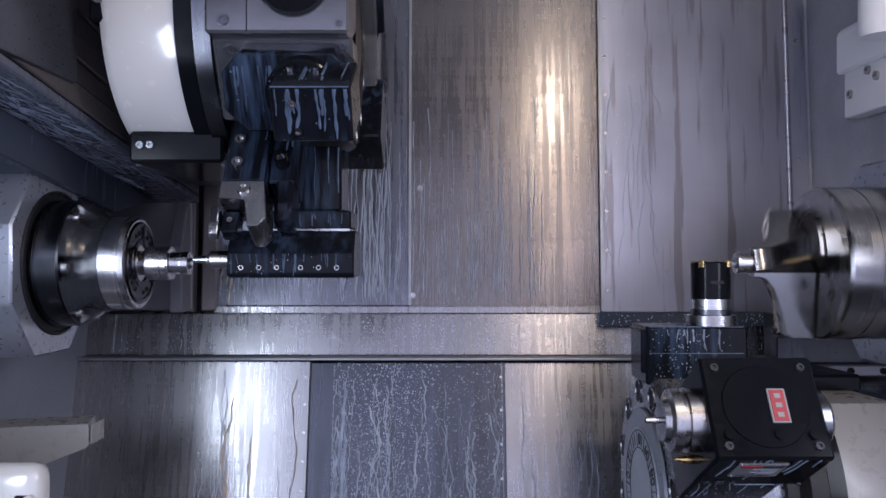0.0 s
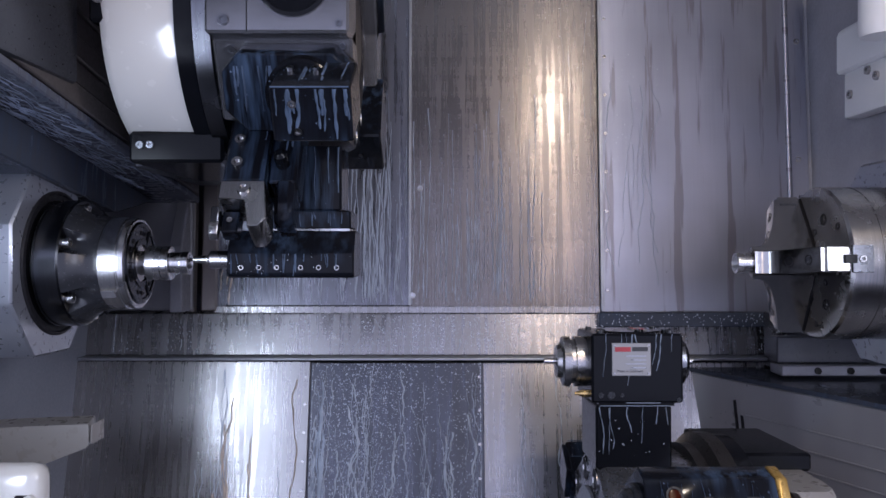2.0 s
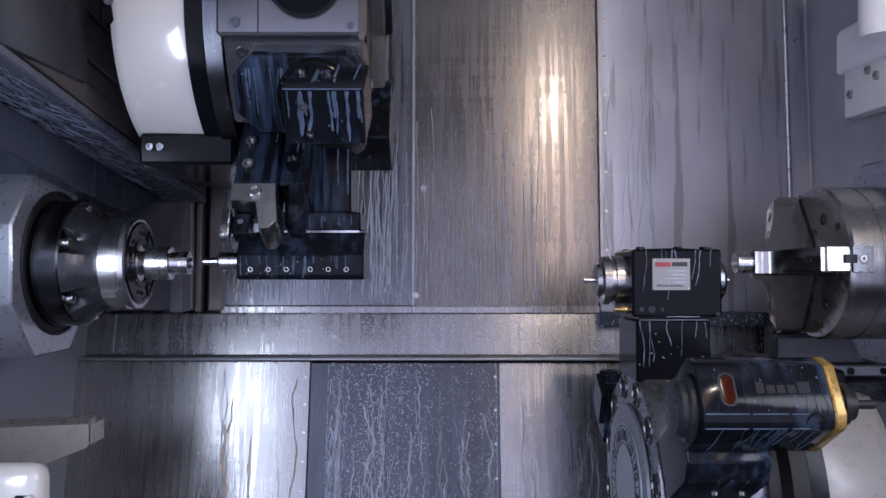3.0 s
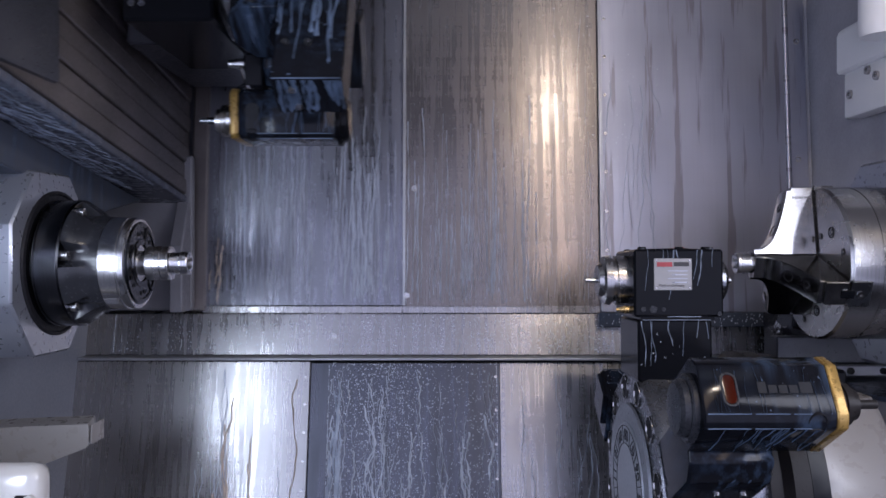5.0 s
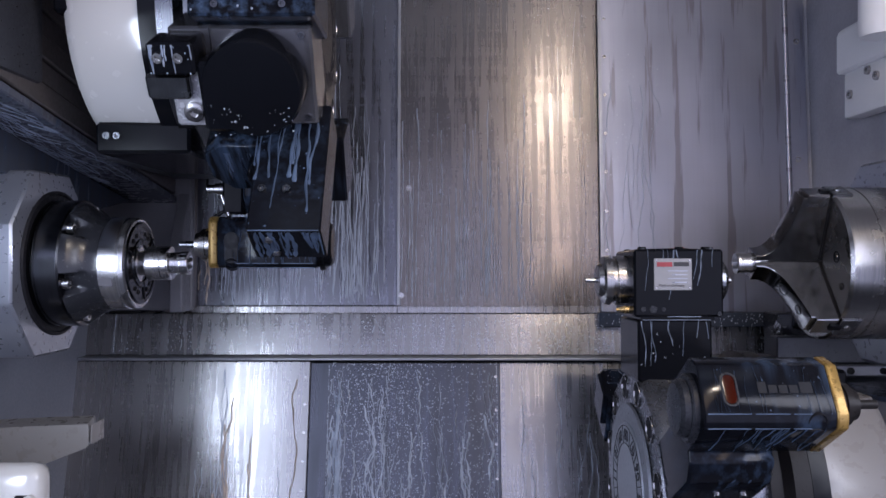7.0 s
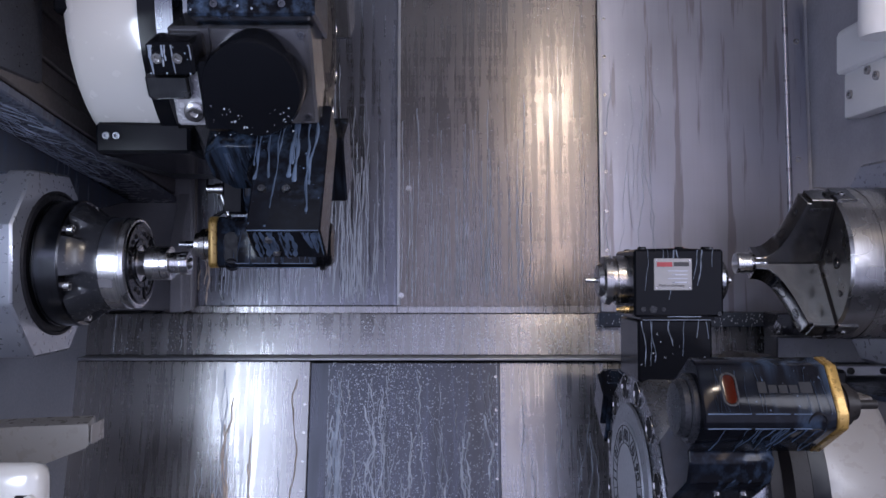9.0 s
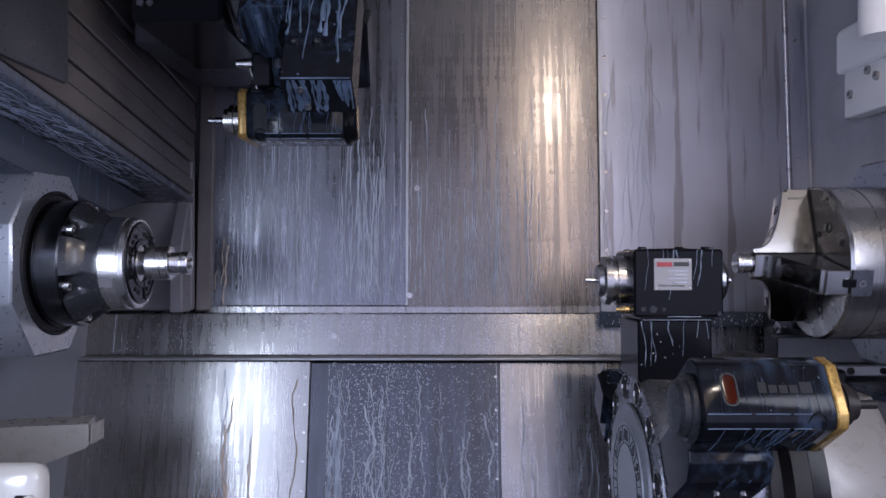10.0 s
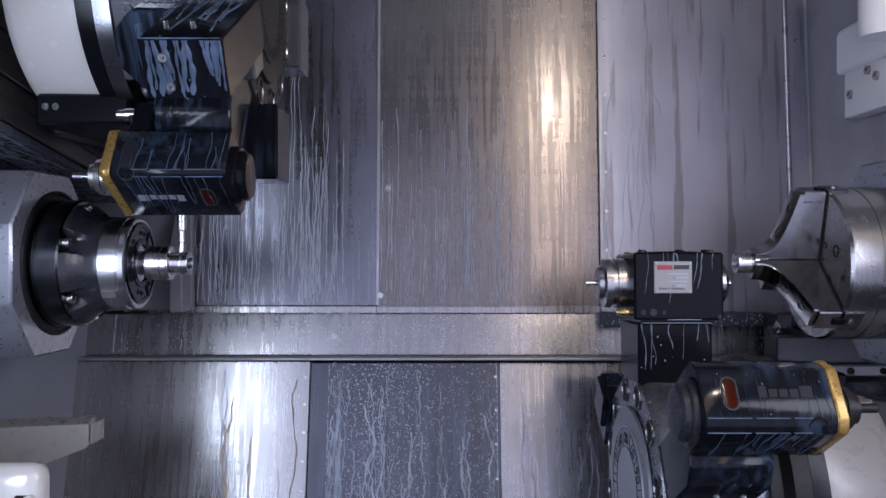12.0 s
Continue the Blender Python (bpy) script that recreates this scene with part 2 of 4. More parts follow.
for cov, x0, x1 in ((cover_left, -0.436, 0.10), (cover_mid, -0.066, 0.40)):
    part("foot_rail", box(bmn(), x0, x1, -0.007 if cov is cover_left else -0.0015, 0.006, -0.004, 0.010, 0.0012), STEEL_D, cov, "bright folded foot of the cover")
part("edge_fold", box(bmn(), -0.0662, -0.0605, -0.0016, 0.0, 0.011, 0.945, 0.0006), RAILSTEEL, cover_mid, "bright folded edge")
part("edge_fold", box(bmn(), 0.2985, 0.3055, -0.0018, 0.0, 0.0, 0.945, 0.0006), RAILSTEEL, cover_right, "bright folded edge")
wiper = tagged(part("trim_foot", box(bmn(), 0.292, 0.66, 1.478, 1.53, EYE - 0.146, EYE - 0.119, 0.002), WETDARK), "black wiper strip under the fixed cover", "trim", kind="structure")

# closing walls
def wall(name, x0, x1, y0, y1, z0, z1, material, label, category="wall"):
    return tagged(part(name, box(bmn(), x0, x1, y0, y1, z0, z1), material), label, category, kind="structure")


wall("wall_left", -1.62, -1.6, -0.3, 1.75, 0.2, 2.5, WALLGREY, "grey painted side wall of the enclosure")
wall("wall_left_low", -0.70, -0.672, 0.45, 1.50, 0.22, EYE + 0.05, LOWWALL, "blue-grey painted wall under the spindle boss")
wall("wall_right", 1.6, 1.62, -0.3, 1.75, 0.2, 2.5, WALLGREY, "grey painted side wall of the enclosure")
wall("wall_right_inner", 0.707, 0.735, 0.62, 1.60, EYE - 0.16, 2.48, RIGHTWALL, "dull grey steel wall beside the chuck")
wall("wall_back", -1.6, 1.6, 1.62, 1.64, 0.2, 2.5, DARKSHEET, "dark sheet behind the covers")
wall("wall_front_left", -1.6, -1.35, -0.30, -0.28, 0.22, 2.48, WALLGREY, "grey door post of the enclosure")
wall("wall_front_right", 1.35, 1.6, -0.30, -0.28, 0.22, 2.48, WALLGREY, "grey door post of the enclosure")
# out of view: cuts off the bright world so the cover tops reflect dark
wall("wall_front_blocker", -1.35, 1.35, -0.30, -0.28, 1.98, 2.48, WALLGREY, "unseen grey panel over the door opening, added to darken the cover tops")
wall("wall_front_low", -1.35, 1.35, -0.30, -0.28, 0.22, 0.70, WALLGREY, "grey sill wall under the open door")
wall("ceiling", -1.6, 1.6, -0.28, 1.62, 2.48, 2.5, WALLGREY, "grey enclosure roof", "ceiling")
wall("floor", -1.6, 1.6, -0.28, 1.62, 0.2, 0.22, DARKSHEET, "dark chip tray under the machine", "floor")

corner = part("corner_strip", lathe(bmn(), [(0, 0.006), (0.98, 0.006)], 16), STEEL_C, None, "", upper_base @ pose(0.662, -0.004, -0.002, 0, -90))
edge_wall = part("wall_strip", box(bmn(), 0.664, 0.707, -0.004, 0.02, -0.002, 0.98, 0.001), RIGHTWALL, None, "", upper_base)
tagged(edge_wall, "narrow dull steel strip beside the cover", "trim", kind="structure")
tagged(corner, "rounded steel corner strip between cover and wall", "trim", kind="structure")


def screws_on(parent, spots, r=0.0035, material=None):
    for x, z in spots:
        bm = bmn()
        screw_head(bm, 0, 0, 0, r, "y", 0.002)
        part("screw", bm, material or TURNED, parent, at=pose(x, 0, z))


screws_on(cover_right, [(0.311, 0.04 + 0.075 * i) for i in range(9)])
screws_on(cover_mid, [(-0.044, 0.235), (-0.058, 0.03)], 0.006)
screws_on(cover_low_left, [(-0.251, -0.03 - 0.05 * i) for i in range(6)], 0.003)
screws_on(cover_low_mid, [(0.106, -0.03 - 0.06 * i) for i in range(5)], 0.003)
for x, z in ((0.680, 0.29), (0.683, 0.52), (0.679, 0.70)):
    bm = bmn()
    screw_head(bm, 0, 0, 0, 0.006, "y", 0.003)
    part("screw", bm, TURNED, edge_wall, at=pose(x, -0.004, z))


# wet runs and drops
def wet_runs(parent, x0, x1, z0, z1, count, width, seed, drops=0, size=0.0016, wander=0.0009, material=None, edge=False, reach=0.25, wobble=0.0, name="coolant_film"):
    """Thin meandering runs and flat beads on a face that looks to -y."""
    rnd = random.Random(seed)
    bm = bmn()
    for _ in range(count):
        x, w = rnd.uniform(x0, x1), width * rnd.uniform(0.45, 1.2)
        top = z1 if edge else rnd.uniform(z0 + 0.35 * (z1 - z0), z1)
        length = (top - z0) * rnd.uniform(reach, 1.0)
        phase, pitch = rnd.uniform(0, 6.28), rnd.uniform(110, 260)
        n = max(5, int(length / (0.004 if wobble else 0.008)))
        prev, drift = None, 0.0
        for i in range(n + 1):
            f = i / n
            drift = 0.75 * drift + rnd.gauss(0, wander)
            z = top - length * f
            x += drift + wobble * (math.sin(pitch * z + phase) + 0.6 * math.sin(0.37 * pitch * z))
            x = min(x1, max(x0, x))
            ww = w * (0.35 + 0.5 * abs(math.sin(9 * f + x * 90)) + (0.35 if f > 0.95 and length < 0.9 * (top - z0) else 0)) * (1 if f < 1 else 0.5)
            cur = [bm.verts.new((x - ww, 0.0, z)), bm.verts.new((x, -0.0009 - ww * 0.35, z)), bm.verts.new((x + ww, 0.0, z))]
            if prev:
                bm.faces.new((prev[0], prev[1], cur[1], cur[0]))
                bm.faces.new((prev[1], prev[2], cur[2], cur[1]))
            prev = cur
    columns = [rnd.uniform(x0, x1) for _ in range(14)]
    for _ in range(drops):
        x, z, r = min(x1, max(x0, rnd.gauss(rnd.choice(columns), 0.10 * (x1 - x0)))), rnd.uniform(z0, z1), size * rnd.uniform(0.3, 1.2) ** 1.6
        tip = bm.verts.new((x, -r * 0.55, z))
        ring = [bm.verts.new((x + r * math.cos(a), 0, z + r * (1.3 if math.sin(a) < 0 else 1) * math.sin(a))) for a in (0, 1.05, 2.1, 3.14, 4.19, 5.24)]
        for i in range(6):
            bm.faces.new((ring[i], ring[(i + 1) % 6], tip))
    ob = part(name, bm, material or WATER, parent, "milky coolant runs", smooth=80)
    ob["kind"] = "stuff"
    return ob


def run_up(parent, x0, x1, z0, z1, count, width, seed, y, material=None):
    """Runs on the camera side of a holder that stands upside down: they go from -z to +z in its own space."""
    ob = wet_runs(parent, x0, x1, -z1, -z0, count, width, seed, wander=0.0004, edge=True, material=material, wobble=0.0002)
    ob.matrix_basis = pose(0, y, 0) @ Matrix.Diagonal((1, 1, -1, 1))
    return ob


wet_runs(cover_left, -0.42, -0.07, 0.011, 0.60, 20, 0.0017, 1, 900, 0.0008, 0.00016, WATER_SOFT, reach=0.85, wobble=0.0003)
wet_runs(cover_left, -0.42, -0.07, 0.011, 0.36, 60, 0.0017, 2, 700, 0.0009, 0.00016, WATER_SOFT, reach=0.85, wobble=0.0003)
wet_runs(cover_mid, -0.06, 0.19, 0.012, 0.42, 46, 0.0015, 3, 400, 0.0007, 0.00010, WATER_SOFT, reach=0.85, wobble=0.00014)
wet_runs(cover_mid, -0.06, 0.29, 0.012, 0.17, 30, 0.0008, 13, 250, 0.0006, 0.00014, reach=0.9, wobble=0.00022)
wet_runs(cover_mid, 0.20, 0.30, 0.01, 0.60, 10, 0.0006, 4, 120, 0.0008, 0.0003)
wet_runs(cover_right, 0.31, 0.42, 0.03, 0.50, 9, 0.0012, 5, 150, 0.0009)
wet_runs(cover_low_mid, -0.200, 0.108, -0.40, -0.004, 26, 0.0021, 6, 3800, 0.0011, 0.0005, reach=0.7, wobble=0.0009)
wet_runs(cover_low_mid, -0.200, 0.108, -0.40, -0.004, 34, 0.0010, 16, 3000, 0.0008, 0.0004, reach=0.4, wobble=0.0007)
wet_runs(cover_low_mid, -0.198, -0.165, -0.40, -0.03, 9, 0.0034, 17, 0, 0.001, 0.0003, MIST, False, 0.7, 0.0003)
for x in (-0.50, -0.205, 0.15, 0.45):
    bm = bmn()
    screw_head(bm, 0, 0, 0, 0.006, "y", 0.003)
    part("screw", bm, TURNED, ledge, at=pose(x, 1.494, EYE - 0.165, -11.8))
film = wet_runs(ledge, -0.62, 0.60, -0.074, -0.004, 14, 0.0014, 9, 4200, 0.0009, wobble=0.0003)
film.matrix_basis = pose(0, 1.5018, EYE - 0.1225, -11.8)
wet_runs(cover_low_left, -0.45, -0.26, -0.40, -0.01, 12, 0.0013, 7, 220, 0.0008, 0.0004, reach=0.6, wobble=0.0005)
wet_runs(cover_low_left, -0.42, -0.262, -0.42, -0.02, 9, 0.0024, 21, 0, 0.001, 0.0004, STAIN, False, 0.5, 0.0006, "dried_film")
wet_runs(cover_left, -0.425, -0.40, 0.012, 0.16, 5, 0.0022, 24, 0, 0.001, 0.0004, STAIN, False, 0.5, 0.0005, "dried_film")
wet_runs(wiper, 0.295, 0.60, EYE - 0.145, EYE - 0.120, 0, 0.001, 91, 160, 0.0012).matrix_basis = pose(0, 1.4778, 0)
wet_runs(cover_low_right, 0.12, 0.30, -0.30, -0.01, 9, 0.0014, 8, 220, 0.0008, 0.0004, reach=0.6, wobble=0.0005)

# ---------------------------------------------------------------- spindles
AXIS_Y, AXIS_Z = 1.10, EYE - 0.0196


def spindle_left():
    t = thing("spindle_boss", "grey steel octagonal spindle boss", "spindle boss", pose(-0.535, AXIS_Y, AXIS_Z))
    outline = [(-0.120, -0.0515), (-0.065, -0.123), (0.034, -0.125), (0.062, -0.095), (0.062, 0.095), (0.034, 0.125), (-0.065, 0.123), (-0.120, 0.0515)]
    part("housing", prism(bmn(), outline, -0.45, 0, 0.003), GREYPAINT, t)
    part("seal_ring", lathe(bmn(), [(-0.01, 0.100), (0.001, 0.100), (0.003, 0.098), (0.003, 0.0955), (0.0005, 0.094), (0.0005, 0.08)], 72), SEAL, t)
    c = thing("collet_chuck", "dark steel collet chuck holding a turned steel workpiece", "chuck", pose(-0.55, AXIS_Y, AXIS_Z))
    part("chuck_flange", lathe(bmn(), [(0.0, 0.0865), (0.002, 0.087), (0.030, 0.087), (0.031, 0.0858), (0.033, 0.0858), (0.034, 0.087), (0.061, 0.087), (0.063, 0.085), (0.063, 0.05)], 72), DARKTURNED, c)
    # cone behind the sleeve, with six scooped pockets for the clamp screws
    bm = bmn()
    loops, seg = [], 120
    for x, rad in ((0.060, 0.0845), (0.064, 0.0845), (0.072, 0.0800), (0.080, 0.0735), (0.088, 0.0675), (0.094, 0.0645), (0.104, 0.0640)):
        ring = []
        for i in range(seg):
            a = 2 * math.pi * i / seg
            off = (math.degrees(a) - 90 + 30) % 60 - 30
            edge = min(1.0, max(0.0, (10.5 - abs(off)) / 2.2))
            r = rad + (min(rad, 0.0655) - rad) * edge
            ring.append(bm.verts.new((x, r * math.cos(a), r * math.sin(a))))
        loops.append(ring)
    for a, b in zip(loops, loops[1:]):
        for i in range(seg):
            bm.faces.new((a[i], a[(i + 1) % seg], b[(i + 1) % seg], b[i]))
    part("chuck_cone", bm, BLACKCONE, c, "black cone with scooped pockets")
    part("collet_sleeve", lathe(bmn(), [(0.095, 0.0635), (0.126, 0.0635), (0.127, 0.062), (0.1295, 0.062), (0.1305, 0.0635), (0.1365, 0.0625), (0.138, 0.0605), (0.138, 0.0575)], 72), CHROME, c)
    part("collet_face", lathe(bmn(), [(0.12, 0.0573), (0.1385, 0.0573), (0.1405, 0.055), (0.1405, 0.050), (0.139, 0.049), (0.139, 0.034), (0.1405, 0.033), (0.1405, 0.026), (0.136, 0.024), (0.136, 0.010)], 64), DARKTURNED, c)
    part("workpiece", lathe(bmn(), [(0.13, 0.017), (0.1495, 0.017), (0.150, 0.0228), (0.1508, 0.0236), (0.170, 0.0236), (0.1704, 0.0230), (0.1712, 0.0236), (0.1795, 0.0236), (0.1805, 0.0225), (0.1815, 0.0225), (0.1822, 0.0150), (0.1845, 0.0142), (0.1852, 0.0152), (0.1868, 0.0146), (0.1875, 0.0152), (0.1891, 0.0146), (0.1898, 0.0152), (0.1914, 0.0146), (0.1921, 0.0152), (0.1945, 0.0146), (0.1950, 0.0160), (0.2045, 0.0160), (0.206, 0.0150), (0.206, 0.0125), (0.200, 0.0115), (0.188, 0.009)], 48), CHROME, c, "turned steel workpiece")
    for i in range(6):
        for da in (-9, 9):
            a = radians(60 * i + 15 + da)
            bm = bmn()
            screw_head(bm, 0.1392, 0.0415 * math.cos(a), 0.0415 * math.sin(a), 0.0032, "x", 0.0012)
            part("face_screw", bm, SEAL, c)
    for i in range(3):
        part("face_slot", box(bmn(), 0.1385, 0.1412, -0.0008, 0.0008, 0.026, 0.0545), SEAL, c, "", pose(0, 0, 0, 120 * i + 20))
    for i in range(6):
        bm = bmn()
        lathe(bm, [(0, 0.0072), (0.008, 0.0072), (0.009, 0.0062), (0.009, 0.0035), (0.004, 0.0035)], 18)
        part("clamp_screw", bm, CHROME, c, at=pose(0, 0, 0, 60 * i) @ pose(0.0632, 0, 0.0735))
    part("maker_mark", box(bmn(), 0.104, 0.122, -0.0005, 0.0, -0.006, 0.006), PLATEGREY, c, "small engraved maker's mark", pose(0, 0, 0, -28) @ pose(0, -0.0634, 0))
    return c


def jaw_radius(x):
    return 0.0175 + 0.0825 * min(1.0, max(0.0, (x + 0.084) / 0.047)) ** 2.5


def jaw(bm):
    """A plate-shaped jaw with parallel flanks: its outer edge sweeps in a hollow curve from the tip to the rim; the root is a wedge between its neighbours."""
    w, c = 0.0160, 0.0012
    rows = []
    for x in [-0.0875, -0.085] + [-0.084 + 0.00235 * i for i in range(21)] + [-0.031, -0.0305, -0.0028]:
        r = jaw_radius(x) + (0.0042 if x > -0.0308 else 0)
        o = [(-w + c, r), (w - c, r), (w, r - c), (w, 0.0106), (0.0, 0.0016), (-w, 0.0106), (-w, r - c)]
        rows.append([bm.verts.new((x, y, z)) for y, z in o])
    n = len(rows[0])
    for a, b in zip(rows, rows[1:]):
        for i in range(n):
            bm.faces.new((a[i], a[(i + 1) % n], b[(i + 1) % n], b[i]))
    bm.faces.new(rows[0][::-1])
    bm.faces.new(rows[-1])
    return bm


def spindle_right():
    t = thing("spindle_boss", "grey steel octagonal spindle boss", "spindle boss", pose(0.61, AXIS_Y, AXIS_Z))
    oct_ = [(0.155 * math.cos(radians(22.5 + 45 * i)), 0.155 * math.sin(radians(22.5 + 45 * i))) for i in range(8)]
    part("housing", prism(bmn(), oct_, 0, 0.38, 0.004), GREYPAINT, t)
    c = thing("jaw_chuck", "polished steel three-jaw chuck gripping a threaded workpiece", "chuck", pose(0.515, AXIS_Y, AXIS_Z))
    part("chuck_body", lathe(bmn(), [(0.095, 0.105), (0.042, 0.105), (0.0415, 0.1042), (0.0395, 0.1042), (0.039, 0.105), (0.004, 0.105), (0.0, 0.102), (0.0, 0.03)], 96), TURNED, c)
    for i in range(3):
        turn = pose(0, 0, 0, 120 * i)
        j = part("jaw", jaw(bmn()), JAWSTEEL, c, "swept steel chuck jaw", turn, 25)
        # dark strips draw the shadow lines where jaws meet the face and each other
        part("jaw_joint_shade", box(bmn(), -0.0029, -0.0002, -0.0150, 0.0150, 0.012, 0.1005), SEAL, j, "joint under the jaw, filled dark for its shade")
        part("root_joint_shade", box(bmn(), -0.080, -0.001, -0.0006, 0.0006, 0.0, 0.0182), SEAL, c, "", turn @ pose(0, 0, 0, 60))
        for x, r, deep in ((-0.0535, 0.0078, True), (-0.0425, 0.0066, False)):
            slope = (jaw_radius(x + 0.001) - jaw_radius(x - 0.001)) / 0.002
            at = pose(x, 0, jaw_radius(x), 0, -90) @ pose(0, 0, 0, 0, -math.degrees(math.atan(slope)))
            part("jaw_screw_hole", lathe(bmn(), [(-0.002, r), (0.0005, r), (0.0005, r * 0.86), (-0.001, r * 0.84), (-0.001, 0.0005)], 24), SEAL, j, "dark sunk screw hole", at)
            if not deep:
                part("jaw_screw", lathe(bmn(), [(-0.0012, r * 0.66), (0.0008, r * 0.64), (0.0008, r * 0.36), (-0.0008, r * 0.34)], 18), GUNMETAL, j, "sunk socket screw", at)
        part("base_jaw", box(bmn(), 0.0004, 0.027, -0.0175, 0.0175, 0.060, 0.1064, 0.0008), GUNMETAL, c, "", turn)
        part("base_slot", box(bmn(), -0.010, 0.006, -0.0055, 0.0055, 0.098, 0.1070, 0.0006), BLACKDRY, c, "", turn)
        part("base_screw", lathe(bmn(), [(0.0, 0.0048), (0.002, 0.0045), (0.002, 0.0025), (0.0004, 0.0024)], 16), JAWSTEEL, c, "", turn @ pose(0.013, 0, 0.1060, 0, -90))
        for a, rr, s in ((60, 0.066, 0.0078), (40, 0.043, 0.0045), (88, 0.084, 0.0045)):
            part("chuck_screw", lathe(bmn(), [(-0.001, s), (0.0008, s), (0.0008, s * 0.78), (-0.0004, s * 0.74), (-0.0004, 0.0005)], 20), SEAL, c, "", pose(0, 0, 0, 120 * i + a) @ pose(0, 0, rr, 0, 180))
            part("chuck_screw_socket", lathe(bmn(), [(0.0, s * 0.55), (0.0016, s * 0.5), (0.0016, s * 0.25)], 16), GUNMETAL, c, "", pose(0, 0, 0, 120 * i + a) @ pose(0, 0, rr, 0, 180))
        bm = bmn()
        for k in range(6):
            box(bm, -0.031 + 0.0042 * k, -0.0285 + 0.0042 * k, -0.0162, -0.0158, 0.088, 0.0915)
        part("stamped_mark", bm, GUNMETAL, j, "row of stamped marks")
    rings = [(-0.07, 0.016), (-0.086, 0.016), (-0.0865, 0.0125), (-0.089, 0.0125)]
    for k in range(6):
        rings += [(-0.0895 - 0.0026 * k, 0.0144), (-0.0906 - 0.0026 * k, 0.0144), (-0.0911 - 0.0026 * k, 0.0137), (-0.0918 - 0.0026 * k, 0.0137)]
    rings += [(-0.1055, 0.0146), (-0.1085, 0.0142), (-0.109, 0.0118), (-0.10, 0.0105), (-0.092, 0.006)]
    part("workpiece", lathe(bmn(), rings, 40), CHROME, c, "threaded steel workpiece")
    return c


left_chuck = spindle_left()
right_chuck = spindle_right()


# ---------------------------------------------------------------- turrets
def disc(t, dark):
    """Twelve-sided tool disc: dial end at x = 0, tools hang towards -z at angle 0."""
    r = 0.158 / math.cos(radians(15))
    ring = [(r * math.cos(radians(15 + 30 * i)), r * math.sin(radians(15 + 30 * i))) for i in range(12)]
    inner = [(0.965 * y, 0.965 * z) for y, z in ring]
    bm = bmn()
    loops = []
    for x, o in ((-0.125, ring), (-0.012, ring), (-0.0015, inner)):
        loops.append([bm.verts.new((x, y, z)) for y, z in o])
    for a, b in zip(loops, loops[1:]):
        for i in range(12):
            bm.faces.new((a[i], a[(i + 1) % 12], b[(i + 1) % 12], b[i]))
    bm.faces.new(loops[0][::-1])
    bm.faces.new(loops[-1])
    # dark: disc and dial get their shade from the colour, not the lamps
    part("disc", bm, SHADED_STEEL if dark else GUARDDISC, t, "twelve-sided steel tool disc")
    part("dial_rim", lathe(bmn(), [(0.0, 0.114), (0.004, 0.113), (0.004, 0.088)], 64), SHADED_STEEL if dark else DIALRIM, t)
    part("dial", lathe(bmn(), [(0.0, 0.088), (0.006, 0.087), (0.006, 0.01)], 64), SHADED_STEEL if dark else DIAL, t, "grey dial plate with station numbers")
    if not dark:
        rnd = random.Random(77)
        bm = bmn()
        for _ in range(420):
            a, d, s_ = rnd.uniform(0, 6.28), rnd.uniform(0.117, 0.146), rnd.uniform(0.0004, 0.0011)
            y, z = d * math.cos(a), d * math.sin(a)
            tip = bm.verts.new((-0.0015 + s_ * 0.6, y, z))
            ring_ = [bm.verts.new((-0.0016, y + s_ * math.cos(b), z + s_ * math.sin(b))) for b in (0, 1.26, 2.51, 3.77, 5.03)]
            for i in range(5):
                bm.faces.new((ring_[i], ring_[(i + 1) % 5], tip))
        part("coolant_film", bm, WATER, t, "coolant beads", smooth=80)["kind"] = "stuff"
    for rad in (0.084, 0.060):
        bm = bmn()
        lathe(bm, [(0.0055, rad), (0.0066, rad), (0.0066, rad - 0.0012), (0.0055, rad - 0.0012)], 64, close=False)
        part("dial_line", bm, INK, t)
    for i in range(12):
        a = 30 * i
        for da, rr in ((15, 0.137),):
            bm = bmn()
            lathe(bm, [(-0.003, 0.0168), (0.0006, 0.0168), (0.0006, 0.0158), (-0.0012, 0.0152), (-0.0012, 0.002)], 28)
            part("socket", bm, JAWSTEEL, t, at=pose(0, 0, 0, a + da) @ pose(0, 0, -rr))
            part("socket_floor", lathe(bmn(), [(-0.0015, 0.0118), (-0.0009, 0.0118), (-0.0009, 0.001)], 24), SEAL, t, at=pose(0, 0, 0, a + da) @ pose(0, 0.002, -rr + 0.001))
        cu = bpy.data.curves.new("numeral", "FONT")
        cu.body, cu.size, cu.align_x, cu.align_y, cu.extrude = "%02d" % ((i + 9) % 12 + 1), 0.023, "CENTER", "CENTER", 0.0003
        cu.materials.append(INK)
        ob = new("numeral", cu)
        ob.parent = t
        ob.matrix_basis = pose(0, 0, 0, a) @ Matrix(((0, 0, 1, 0.0065), (1, 0, 0, 0), (0, 1, 0, -0.072), (0, 0, 0, 1)))
        box_ = box(bmn(), 0.0055, 0.0066, -0.0006, 0.0006, -0.084, -0.060)
        part("dial_line", box_, INK, t, at=pose(0, 0, 0, a + 15))


# head outlines: distance towards the lens at the working station, and out from the disc's axis
HEAD_UP = [(0.049, 0.334), (0.055, 0.328), (0.055, 0.274), (0.047, 0.266), (-0.035, 0.266), (-0.045, 0.276), (-0.045, 0.320), (-0.033, 0.334)]
